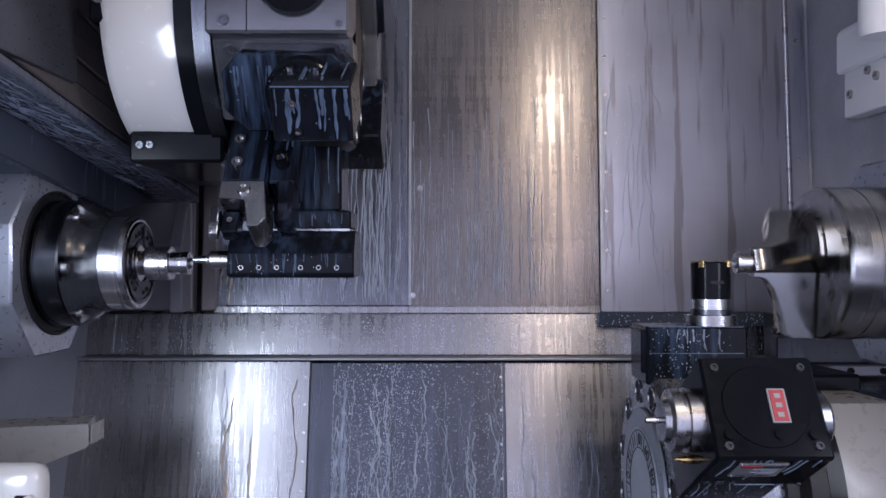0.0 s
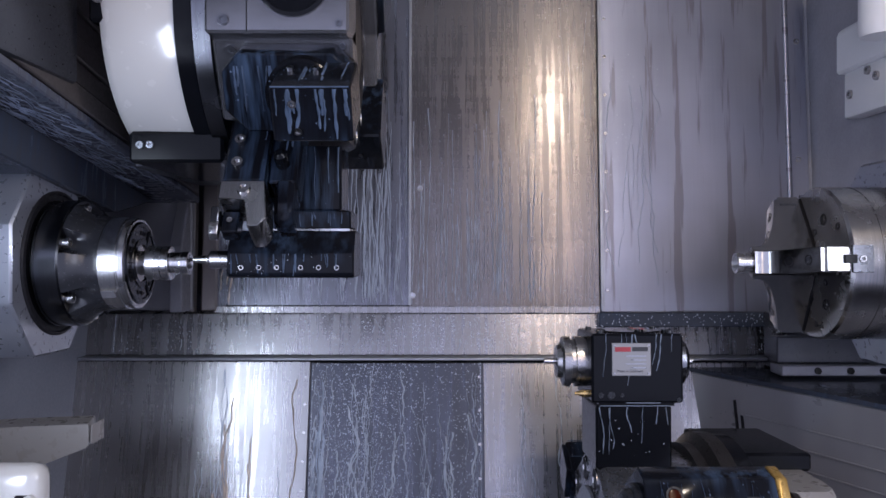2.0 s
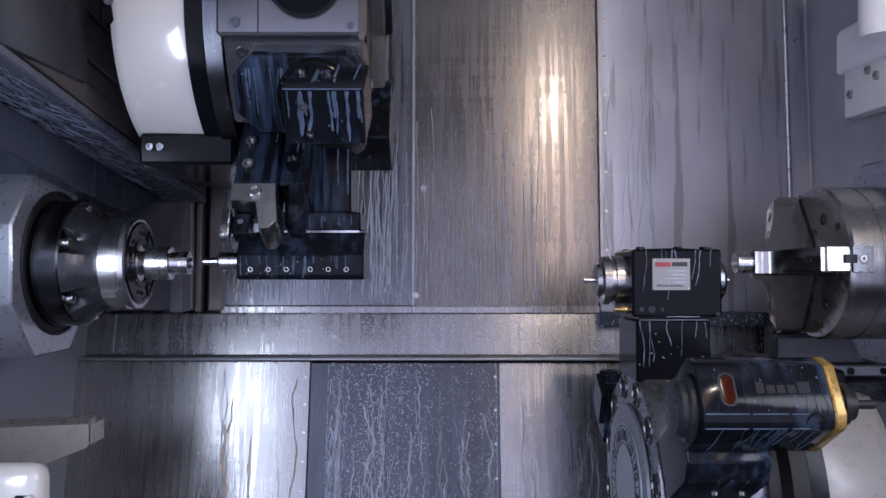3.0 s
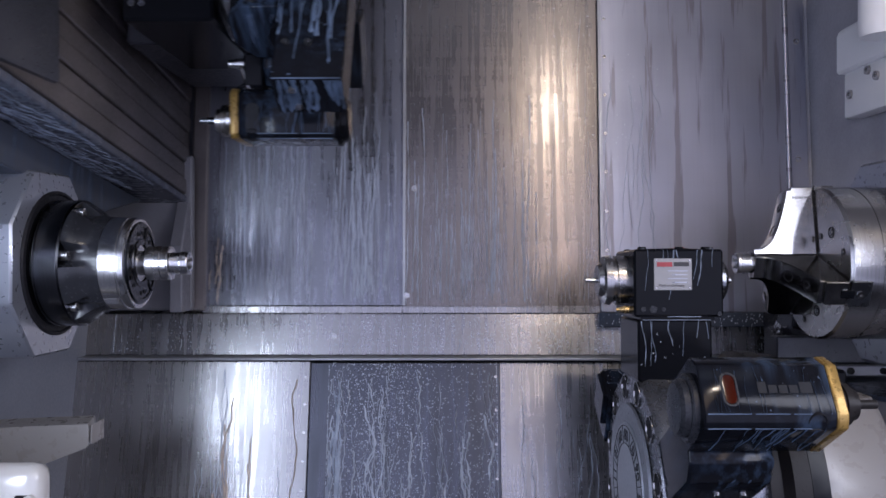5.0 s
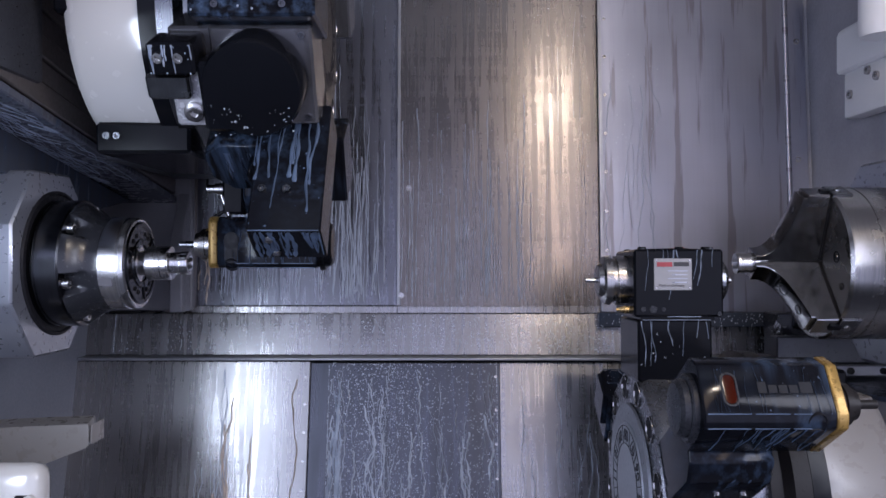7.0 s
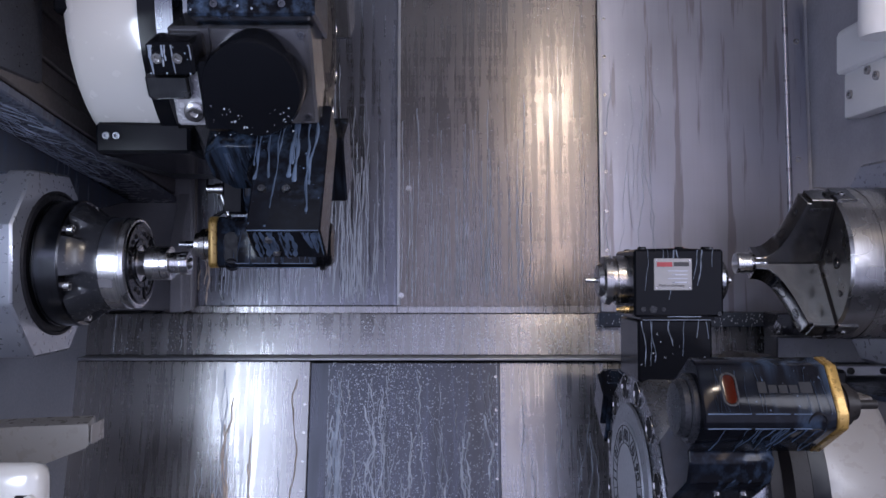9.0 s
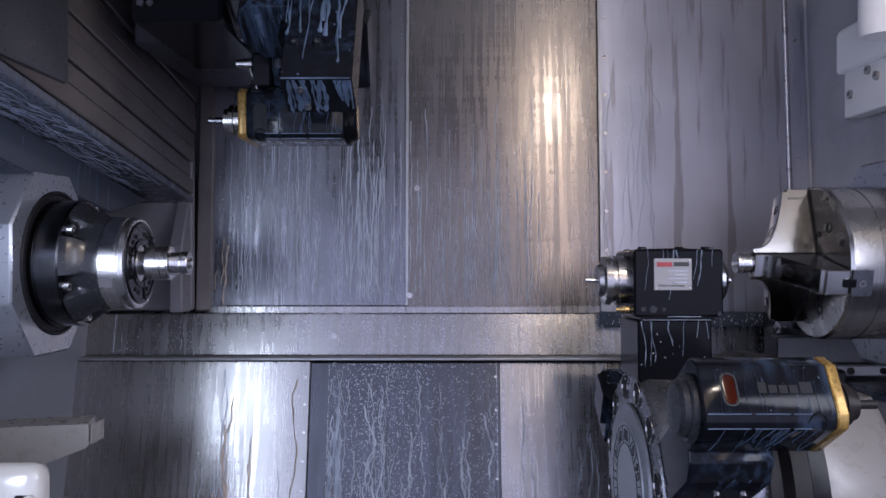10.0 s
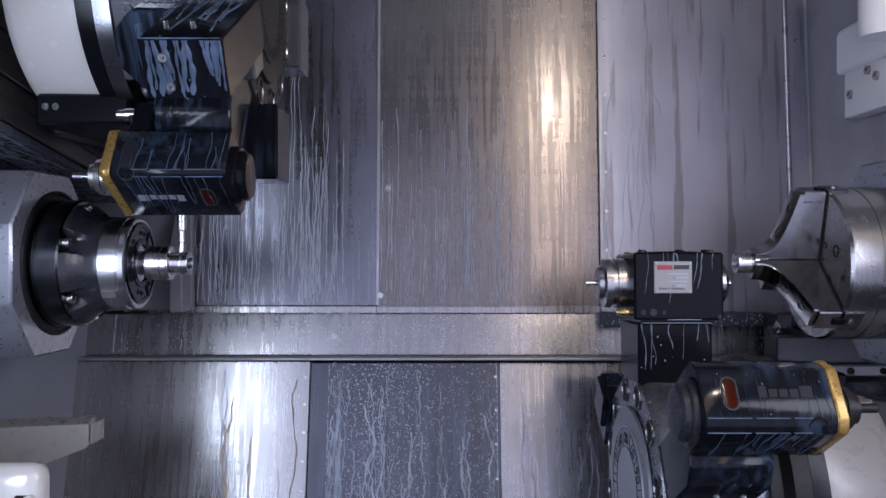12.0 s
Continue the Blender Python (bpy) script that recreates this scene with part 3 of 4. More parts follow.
HEAD_LOW = [(0.023, 0.347), (0.035, 0.338), (0.035, 0.268), (0.026, 0.258), (-0.037, 0.258), (-0.047, 0.268), (-0.047, 0.328), (-0.029, 0.347)]


def driven_holder(t, angle, cutter=None, low=False):
    """Octagonal driven tool head with a yellow nose ring, on a black neck."""
    at = pose(0, 0, 0, -angle)
    neck = part("tool_holder", prism(bmn(), [(-0.062, -0.150), (0.015, -0.150), (0.015, -0.262), (-0.045, -0.262), (-0.062, -0.240)], -0.095, -0.004, 0.003), BLACK, t, "black driven tool holder with a yellow nose ring", at)
    outline = HEAD_LOW if low else HEAD_UP
    part("head", prism(bmn(), [(-h, -r) for h, r in outline], -0.131, 0.0, 0.0015), BLACK_END, neck)
    mh, mr = (sum(p[0] for p in outline) / 8, sum(p[1] for p in outline) / 8)
    part("nose_ring", prism(bmn(), [(-mh - (h - mh) * 1.012, -mr - (r - mr) * 1.012) for h, r in outline], -0.1425, -0.1311, 0.0015), YELLOW, neck, "yellow nose ring")
    ay, az = (0.004, -0.303) if low else (-0.006, -0.303)
    part("end_cap", lathe(bmn(), [(0.0, 0.036), (0.005, 0.036), (0.007, 0.034), (0.007, 0.031), (0.013, 0.030), (0.0165, 0.026), (0.018, 0.010), (0.018, 0.002)], 40, ay - (0.004 if low else 0), az), CAPGREY if low else BLACKDRY, neck)
    part("collet_nut", lathe(bmn(), [(-0.142, 0.024), (-0.150, 0.024), (-0.151, 0.021), (-0.156, 0.021), (-0.157, 0.023), (-0.164, 0.022), (-0.166, 0.017), (-0.172, 0.0165), (-0.174, 0.008)], 28, ay, az), SHADED_STEEL if low else TURNED, neck)
    part("cutter", lathe(bmn(), [(-0.17, 0.005), (-0.196, 0.005), (-0.198, 0.003)], 16, ay, az), cutter or GUNMETAL, neck)
    # faces towards the lens: outer end (logo, window), narrow bevel, front
    (h0, r0), (h1, r1) = outline[0], outline[1]
    h7 = outline[7][0]
    # pale strips along the edges: clinging coolant and painted bevel highlights together
    for h, r in ((h0, r0), (h1, r1)):
        for x0, x1 in ((-0.106, -0.088), (-0.084, -0.050), (-0.046, -0.003)):
            part("edge_glint_bead", box(bmn(), x0, x1, -h - 0.0005, -h + 0.0005, -r - 0.0005, -r + 0.0005), FILM, neck)
    part("pocket", lathe(bmn(), [(-0.020, 0.0095), (0.0012, 0.0095), (0.0012, 0.0085), (-0.002, 0.008), (-0.002, 0.001)], 24), SEAL, neck, "dark scooped pocket", pose(-0.112, -(h0 + h1) / 2, -(r0 + r1) / 2 + 0.001, 0, 90) @ pose(0, 0, 0, 0, 0, -52))
    slot = lathe(bmn(), [(-0.001, 0.0095), (0.0008, 0.0095), (0.0008, 0.001)], 24)
    for v in slot.verts:
        v.co.z += 0.011 if v.co.z > 0 else -0.011
    part("slot", slot, SEAL, neck, "dark rounded slot", pose(-0.112, -h1, -r1 + 0.021, 0, 0, -90))
    if not low:
        part("coolant_block", box(bmn(), -0.128, -0.100, -0.040, -0.010, -0.262, -0.215, 0.003), BLACKDRY, neck)
        part("coolant_elbow", lathe(bmn(), [(0, 0.008), (0.012, 0.008), (0.013, 0.006), (0.022, 0.006)], 16), JAWSTEEL, neck, "bright coolant elbow", pose(-0.128, -0.030, -0.228, 0, 180))
        part("coolant_pipe", lathe(bmn(), [(0, 0.0035), (0.030, 0.0035), (0.032, 0.002)], 12), JAWSTEEL, neck, "bright coolant pipe", pose(-0.130, -0.036, -0.236, 0, 70))
        part("coolant_spout", lathe(bmn(), [(0, 0.003), (0.022, 0.0025)], 12), BLACKDRY, neck, "", pose(-0.122, -0.036, -0.256, 0, 150))
    mid = -(h0 + h7) / 2
    bm = lathe(bmn(), [(-0.0005, 0.0085), (0.0007, 0.0085), (0.0007, 0.0068), (-0.0003, 0.0066)], 24)
    for v in bm.verts:
        v.co.y += 0.0095 if v.co.y > 0 else -0.0095
    part("window_rim", bm, CAPGREY, neck, "rounded steel rim of the window", pose(-0.029, mid, -r0, 0, 90))
    bm = lathe(bmn(), [(-0.001, 0.0058), (0.0005, 0.0058), (0.0006, 0.005)], 24)
    for v in bm.verts:
        v.co.y += 0.0095 if v.co.y > 0 else -0.0095
    part("indicator", bm, ORANGE, neck, "orange indicator window", pose(-0.029, mid, -r0, 0, 90))
    for i, (w, hh) in enumerate(((0.0125, 0.012), (0.0085, 0.0085), (0.0085, 0.0085), (0.0085, 0.0085), (0.0085, 0.012))):
        x = -0.112 + sum((0.0145, 0.0105, 0.0105, 0.0105)[:i])
        part("logo_bar", box(bmn(), x, x + w, mid - 0.004, mid - 0.004 + hh, -r0 - 0.0004, -r0 + 0.001), LETTER_SHADED if low else LETTER_LIT, neck)
    # coolant that has run over the outer and front faces
    wet_runs(neck, -0.128, -0.004, h7, h0, 12, 0.0008, int(angle) + 300, 20, 0.0008, 0.0002, FILM, True, 0.6, 0.0002).matrix_basis = pose(0, 0, -r0 - 0.0003) @ Matrix(((1, 0, 0, 0), (0, 0, -1, 0), (0, -1 if low else 1, 0, 0), (0, 0, 0, 1)))
    run_up(neck, -0.128, -0.004, -r1, -outline[2][1], 15, 0.0009, int(angle) + 302, -h1 - 0.0003, FILM)
    wet_runs(neck, -0.090, -0.010, -0.258, -0.16, 8, 0.0014, int(angle) + 303, 12, 0.001, 0.0004, FILM, True).matrix_basis = pose(0, -0.0600, 0)
    for x, z in ((-0.075, -0.205), (-0.045, -0.205), (-0.03, -0.17), (-0.075, -0.17)):
        bm = bmn()
        screw_head(bm, x, -0.062, z, 0.005)
        part("cap_screw", bm, GUNMETAL, neck)
    return neck


def dual_holder(t, angle):
    """Square black two-ended spindle unit with a name plate."""
    at = pose(0.015, 0, 0, -angle)
    neck = part("tool_holder", box(bmn(), -0.112, -0.014, -0.05, 0.055, -0.232, -0.150, 0.003), BLACKDRY, t, "black two-ended driven tool unit with a silver plate", at)
    part("head", box(bmn(), -0.126, -0.008, -0.055, 0.055, -0.325, -0.236, 0.003), BLACKDRY, neck)
    part("seam", box(bmn(), -0.116, -0.018, -0.048, 0.05, -0.2365, -0.2315), BLACKDRY, neck)
    part("edge_glint_bead", box(bmn(), -0.110, -0.020, -0.0506, -0.0496, -0.2322, -0.2314), MIST, neck)
    part("edge_glint_bead", box(bmn(), -0.096, -0.052, -0.0556, -0.0546, -0.2368, -0.2360), MIST, neck)
    part("chuck_ring", lathe(bmn(), [(-0.008, 0.034), (0.006, 0.034), (0.007, 0.030), (0.012, 0.030), (0.013, 0.034), (0.022, 0.033), (0.024, 0.024), (0.030, 0.022), (0.031, 0.008)], 32, 0, -0.284), TURNED, neck)
    part("cutter", lathe(bmn(), [(0.03, 0.0035), (0.046, 0.0035), (0.047, 0.002)], 12, 0, -0.284), CHROME, neck)
    part("rear_nose", lathe(bmn(), [(-0.126, 0.033), (-0.138, 0.032), (-0.144, 0.024), (-0.146, 0.006)], 32, 0, -0.284), GUNMETAL, neck)
    part("rear_cutter", lathe(bmn(), [(-0.144, 0.004), (-0.154, 0.004), (-0.155, 0.002)], 12, 0, -0.284), CHROME, neck)
    part("name_plate", box(bmn(), -0.084, -0.034, -0.0565, -0.0549, -0.313, -0.271, 0.0006), PLATE, neck, "silver name plate with red print")
    part("end_cover", lathe(bmn(), [(0, 0.044), (0.0015, 0.043), (0.0015, 0.02)], 48), BLACKDRY, neck, "round end cover", pose(-0.067, 0, -0.325, 0, 90))
    part("logo_rim", box(bmn(), -0.0895, -0.0705, -0.0185, 0.0185, -0.3280, -0.3262, 0.0007), PLATE, neck, "pale rim of the logo plate")
    part("logo_plate", box(bmn(), -0.0875, -0.0725, -0.0165, 0.0165, -0.3286, -0.3270, 0.0005), RED, neck, "red logo plate")
    for i in range(3):
        part("logo_bar", box(bmn(), -0.0832, -0.0768, -0.0125 + 0.010 * i, -0.0075 + 0.010 * i, -0.3290, -0.3280), PLATE, neck)
    for x in (-0.112, -0.022):
        for y in (-0.042, 0.042):
            bm = bmn()
            screw_head(bm, x, y, -0.325, 0.0045, "z", -0.003)
            part("cap_screw", bm, CAPGREY, neck)
    for i in range(4):
        part("plate_line", box(bmn(), -0.078, -0.052 - 0.006 * (i % 2), -0.0570, -0.0562, -0.297 + 0.005 * i, -0.2958 + 0.005 * i), GREYPAINT, neck)
    for x in (-0.081, -0.037):
        for z in (-0.310, -0.274):
            part("rivet", lathe(bmn(), [(0, 0.0015), (0.0008, 0.0012)], 10), TURNED, neck, at=pose(x, -0.0564, z, 0, 0, -90))
    for x, z, r in ((-0.020, -0.246, 0.0035), (-0.033, -0.246, 0.005), (-0.047, -0.246, 0.0028), (-0.120, -0.240, 0.003)):
        part("side_screw", lathe(bmn(), [(0, r), (0.0012, r * 0.9), (0.0012, r * 0.55), (-0.0005, r * 0.5)], 14), CAPGREY, neck, at=pose(x, -0.0552, z, 0, 0, -90))
    for x, y in ((-0.025, -0.03), (-0.075, -0.03), (-0.11, -0.03)):
        part("top_screw", lathe(bmn(), [(0, 0.006), (0.004, 0.0055), (0.004, 0.003)], 14), BLACKDRY, neck, at=pose(x, y, -0.325, 0, 90))
    cu = bpy.data.curves.new("plate_text", "FONT")
    cu.body, cu.size, cu.align_x, cu.align_y, cu.extrude = "Made in Germany", 0.0047, "CENTER", "CENTER", 0.0001
    cu.materials.append(INK)
    ob = new("plate_text", cu)
    ob.parent = neck
    ob.matrix_basis = Matrix(((-1, 0, 0, -0.057), (0, 0, -1, -0.0568), (0, -1, 0, -0.2772), (0, 0, 0, 1)))
    part("brand_bar_dark", box(bmn(), -0.080, -0.060, -0.0572, -0.0560, -0.308, -0.3025), INK, neck)
    part("oil_nipple", lathe(bmn(), [(-0.008, 0.005), (0.0, 0.005), (0.006, 0.0025), (0.010, 0.0025)], 12, -0.03, -0.245), BRASS, neck, "brass nipple")
    wet_runs(neck, -0.12, -0.012, -0.232, -0.165, 0, 0.001, 41, 20, 0.0008).matrix_basis = pose(0, -0.0503, 0)
    run_up(neck, -0.122, -0.012, -0.324, -0.250, 9, 0.0009, 42, -0.0553, MIST)
    run_up(neck, -0.108, -0.018, -0.230, -0.165, 7, 0.0009, 43, -0.0503, MIST)
    part("brand_bar", box(bmn(), -0.058, -0.038, -0.0572, -0.0560, -0.308, -0.302), RED, neck)
    return neck


def plain_holder(t, angle, x0=-0.112, x1=-0.006, depth=0.30, half=0.05, back=0.05, name="tool_holder", label="black bolted tool block under milky coolant"):
    at = pose(0, 0, 0, -angle)
    neck = part(name, prism(bmn(), [(-half, -0.150), (back, -0.150), (back, -depth), (-half + 0.012, -depth), (-half, -depth + 0.012)], x0, x1, 0.003), BLACK, t, label, at)
    for x in (x0 + 0.03, x1 - 0.035):
        for z in (-depth + 0.05, -depth + 0.09):
            bm = bmn()
            screw_head(bm, x, -half, z, 0.004)
            part("cap_screw", bm, GUNMETAL, neck)
        for y in (-0.02, back - 0.012):
            bm = bmn()
            screw_head(bm, x, y, -depth, 0.0045, "z", -0.003)
            part("cap_screw", bm, GUNMETAL, neck)
    end = wet_runs(neck, x0 + 0.004, x1 - 0.004, -back + 0.004, half - 0.014, 15, 0.0030, 81, 20, 0.0012, 0.0004, MIST, True, 0.4, 0.0003)
    end.matrix_basis = pose(0, 0, -depth - 0.0004) @ Matrix(((1, 0, 0, 0), (0, 0, -1, 0), (0, 1, 0, 0), (0, 0, 0, 1)))
    return neck


def boring_holder(t, angle):
    """Long black bar block with a row of clamp screws, and its boring bar."""
    at = pose(0, 0, 0, -angle)
    h = part("tool_holder", prism(bmn(), [(-0.022, -0.272), (0.045, -0.272), (0.045, -0.336), (-0.038, -0.336), (-0.042, -0.330), (-0.042, -0.302)], -0.164, 0.006, 0.002), BLACK, t, "black boring bar block with a row of clamp screws", at)
    part("flange", prism(bmn(), [(-0.028, -0.245), (0.05, -0.245), (0.05, -0.270), (-0.022, -0.270)], -0.110, 0.0, 0.002), BLACK, h)
    part("neck", box(bmn(), -0.092, -0.012, -0.03, 0.05, -0.246, -0.150, 0.003), BLACK, h)
    part("seam", box(bmn(), -0.108, -0.002, -0.0225, 0.04, -0.2725, -0.2695), CHROME, h)
    for i in range(6):
        x = -0.145 + 0.024 * i + (0.008 if i > 2 else 0)
        part("clamp_screw", lathe(bmn(), [(0, 0.0036), (0.0012, 0.0034), (0.0012, 0.0022), (-0.002, 0.0022)], 14), TURNED, h, at=pose(x, -0.042, -0.322, 0, 0, -90))
    part("boring_bar", lathe(bmn(), [(-0.16, 0.0125), (-0.196, 0.0125), (-0.198, 0.011), (-0.199, 0.006), (-0.220, 0.0045), (-0.221, 0.002)], 24, 0, -0.312), CHROME, h)
    wet_runs(h, -0.105, -0.006, -0.268, -0.247, 12, 0.0016, 34, 0, 0.001, 0.0002, FILM, True, 0.3).matrix_basis = pose(0, -0.0262, 0)
    wet_runs(h, -0.16, 0.0, -0.334, -0.304, 14, 0.0015, 35, 0, 0.001, 0.0002, FILM, True, 0.2).matrix_basis = pose(0, -0.0422, 0)
    wet_runs(h, -0.088, -0.016, -0.244, -0.16, 6, 0.0018, 36, 10, 0.001, 0.0004, FILM, True, 0.3).matrix_basis = pose(0, -0.0303, 0)
    wet_runs(h, -0.16, 0.0, -0.334, -0.300, 0, 0.0012, 31, 40, 0.0005).matrix_basis = pose(0, -0.0422, 0)
    return h


def turning_holder(t, angle):
    """Black clamp block with three screws, a bright clamp jaw and a turning tool."""
    at = pose(0, 0, 0, -angle)
    h = part("tool_holder", box(bmn(), -0.1355, -0.087, -0.035, 0.03, -0.271, -0.150, 0.003), BLACK, t, "black clamp holder with a turning tool", at)
    part("side_block", box(bmn(), -0.086, -0.052, -0.020, 0.03, -0.262, -0.150, 0.003), BLACK, h)
    # jaw: short over the tool, long beside it, with a slanted foot
    bm = bmn()
    o = [(-0.1365, -0.2715), (-0.084, -0.2715), (-0.078, -0.322), (-0.086, -0.334), (-0.0985, -0.334), (-0.104, -0.297), (-0.1365, -0.297)]
    f, b = [bm.verts.new((x, -0.037, z)) for x, z in o], [bm.verts.new((x, 0.012, z)) for x, z in o]
    fs = [bm.faces.new(f), bm.faces.new(b[::-1])] + [bm.faces.new((f[i], f[(i + 1) % 7], b[(i + 1) % 7], b[i])) for i in range(7)]
    bmesh.ops.bevel(bm, geom=list({e for q in fs for e in q.edges}), offset=0.0012, segments=1, affect="EDGES")
    jaw_ = part("jaw_block", bm, TURNED, h, "bright clamp jaw")
    bm = bmn()
    screw_head(bm, -0.108, -0.037, -0.2835, 0.0085, "y", 0.005)
    part("cap_screw", bm, JAWSTEEL, jaw_)
    part("shank", box(bmn(), -0.136, -0.116, -0.012, 0.010, -0.326, -0.298, 0.0015), BLACK, h)
    part("brace", prism(bmn(), [(-0.022, -0.255), (0.03, -0.255), (0.03, -0.312), (-0.004, -0.312), (-0.018, -0.290)], -0.077, -0.054, 0.006), BLACK, h, "curved black brace")
    part("coolant_nozzle", lathe(bmn(), [(0, 0.009), (0.022, 0.008), (0.026, 0.004)], 20), BLACKDRY, h, "", pose(-0.070, -0.018, -0.235, 0, 0, -90))
    part("tip", prism(bmn(), [(-0.026, -0.300), (-0.004, -0.300), (-0.008, -0.328), (-0.022, -0.328)], -0.146, -0.1365, 0.001), GUNMETAL, h, "turning tool tip")
    part("insert", prism(bmn(), [(-0.027, -0.322), (-0.012, -0.324), (-0.016, -0.341), (-0.025, -0.336)], -0.1455, -0.135, 0.0008), TURNED, h, "bright cutting insert")
    part("insert_screw", lathe(bmn(), [(0, 0.004), (0.003, 0.0036), (0.003, 0.002)], 14), JAWSTEEL, h, "", pose(-0.126, -0.0125, -0.312, 0, 0, -90))
    for z in (-0.176, -0.212, -0.246):
        bm = bmn()
        screw_head(bm, -0.120, -0.035, z, 0.0072, "y", 0.006)
        part("cap_screw", bm, JAWSTEEL, h)
    for x, z in ((-0.120, -0.156), (-0.108, -0.154), (-0.094, -0.156)):
        part("chip", box(bmn(), x, x + 0.006, -0.0375, -0.034, z, z + 0.0025), JAWSTEEL, h)
    wet_runs(h, -0.098, -0.056, -0.26, -0.17, 5, 0.0016, 39, 10, 0.001, 0.0003, FILM, True, 0.3).matrix_basis = pose(0, -0.0355, 0)
    return h


def block_holder(t, angle, deep, front, back, seed, runs=12, root=0.238):
    """Black block on an eight-sided flange, bolted to a bright station plate; its end and side are under milky coolant."""
    station_plate(t, angle, 0.200, 0.050)
    h = part("tool_holder", box(bmn(), -0.053, 0.031, -front, back, -deep, -root, 0.002), BLACK_END, t, "black block holder on an eight-sided flange, under milky coolant", pose(0, 0, 0, -angle))
    bm = bmn()
    o = [(-0.123, -0.022), (-0.102, -0.043), (0.003, -0.043), (0.024, -0.024), (0.024, 0.026), (0.002, 0.048), (-0.100, 0.048), (-0.123, 0.022)]
    lo, hi = [bm.verts.new((x, y, -0.200)) for x, y in o], [bm.verts.new((x, y, -0.240)) for x, y in o]
    fs = [bm.faces.new(lo), bm.faces.new(hi[::-1])] + [bm.faces.new((lo[i], lo[(i + 1) % 8], hi[(i + 1) % 8], hi[i])) for i in range(8)]
    bmesh.ops.bevel(bm, geom=list({e for f in fs for e in f.edges}), offset=0.002, segments=1, affect="EDGES")
    part("flange", bm, BLACK_END, h, "eight-sided black flange")
    part("core", lathe(bmn(), [(0, 0.042), (0.016, 0.042), (0.018, 0.040), (0.018, 0.01)], 48), BLACKDRY, h, "", pose(-0.030, 0, -0.240, 0, 90))
    down = Matrix(((1, 0, 0, 0), (0, 0, -1, 0), (0, 1, 0, 0), (0, 0, 0, 1)))
    flat = wet_runs(h, -0.050, 0.028, -back, front - 0.002, runs, 0.0016 + 0.00008 * runs, seed, 14, 0.0010, 0.0003, FILM, True, 0.45, 0.0002)
    flat.matrix_basis = pose(0, 0, -deep - 0.0004) @ down
    wet_runs(h, -0.054, 0.026, -deep + 0.004, -root - 0.004, runs // 2, 0.0026, seed + 1, 24, 0.0012, 0.0002, FILM, True, 0.35, 0.0002).matrix_basis = pose(0, -front - 0.0004, 0)
    fl = wet_runs(h, -0.118, -0.064, -0.030, 0.030, 6, 0.0026, seed + 2, 10, 0.0010, 0.0003, FILM, True, 0.4)
    fl.matrix_basis = pose(0, 0, -0.2404) @ down
    part("edge_glint_bead", box(bmn(), -0.051, 0.029, -front - 0.0005, -front + 0.0007, -deep - 0.0005, -deep + 0.0007), FILM, h)
    mid = (back - front) / 2
    for x, y in ((-0.030, mid - 0.012), (-0.026, mid + 0.018)):
        bm = bmn()
        screw_head(bm, x, y, -deep, 0.0045, "z", -0.003)
        part("cap_screw", bm, TURNED, h)
    for x in (-0.040, -0.012):
        bm = bmn()
        screw_head(bm, x, -front, -deep + 0.055, 0.005)
        part("cap_screw", bm, GUNMETAL, h)
    return h


def station_plate(t, angle, deep=0.225, half=0.058):
    """Bright bolted plate on a flat of the disc."""
    h = part("station_plate", box(bmn(), -0.139, 0.021, -half, half, -deep, -0.150, 0.003), PLATESTEEL, t, "bolted bright station plate wet with coolant", pose(0, 0, 0, -angle))
    for x, y in ((-0.118, -half + 0.014), (-0.118, half - 0.014), (0.010, -half + 0.010), (0.010, half - 0.010)):
        bm = bmn()
        screw_head(bm, x, y, -deep, 0.0065 if x < 0 else 0.004, "z", -0.003)
        part("cap_screw", bm, GUNMETAL, h)
    return h


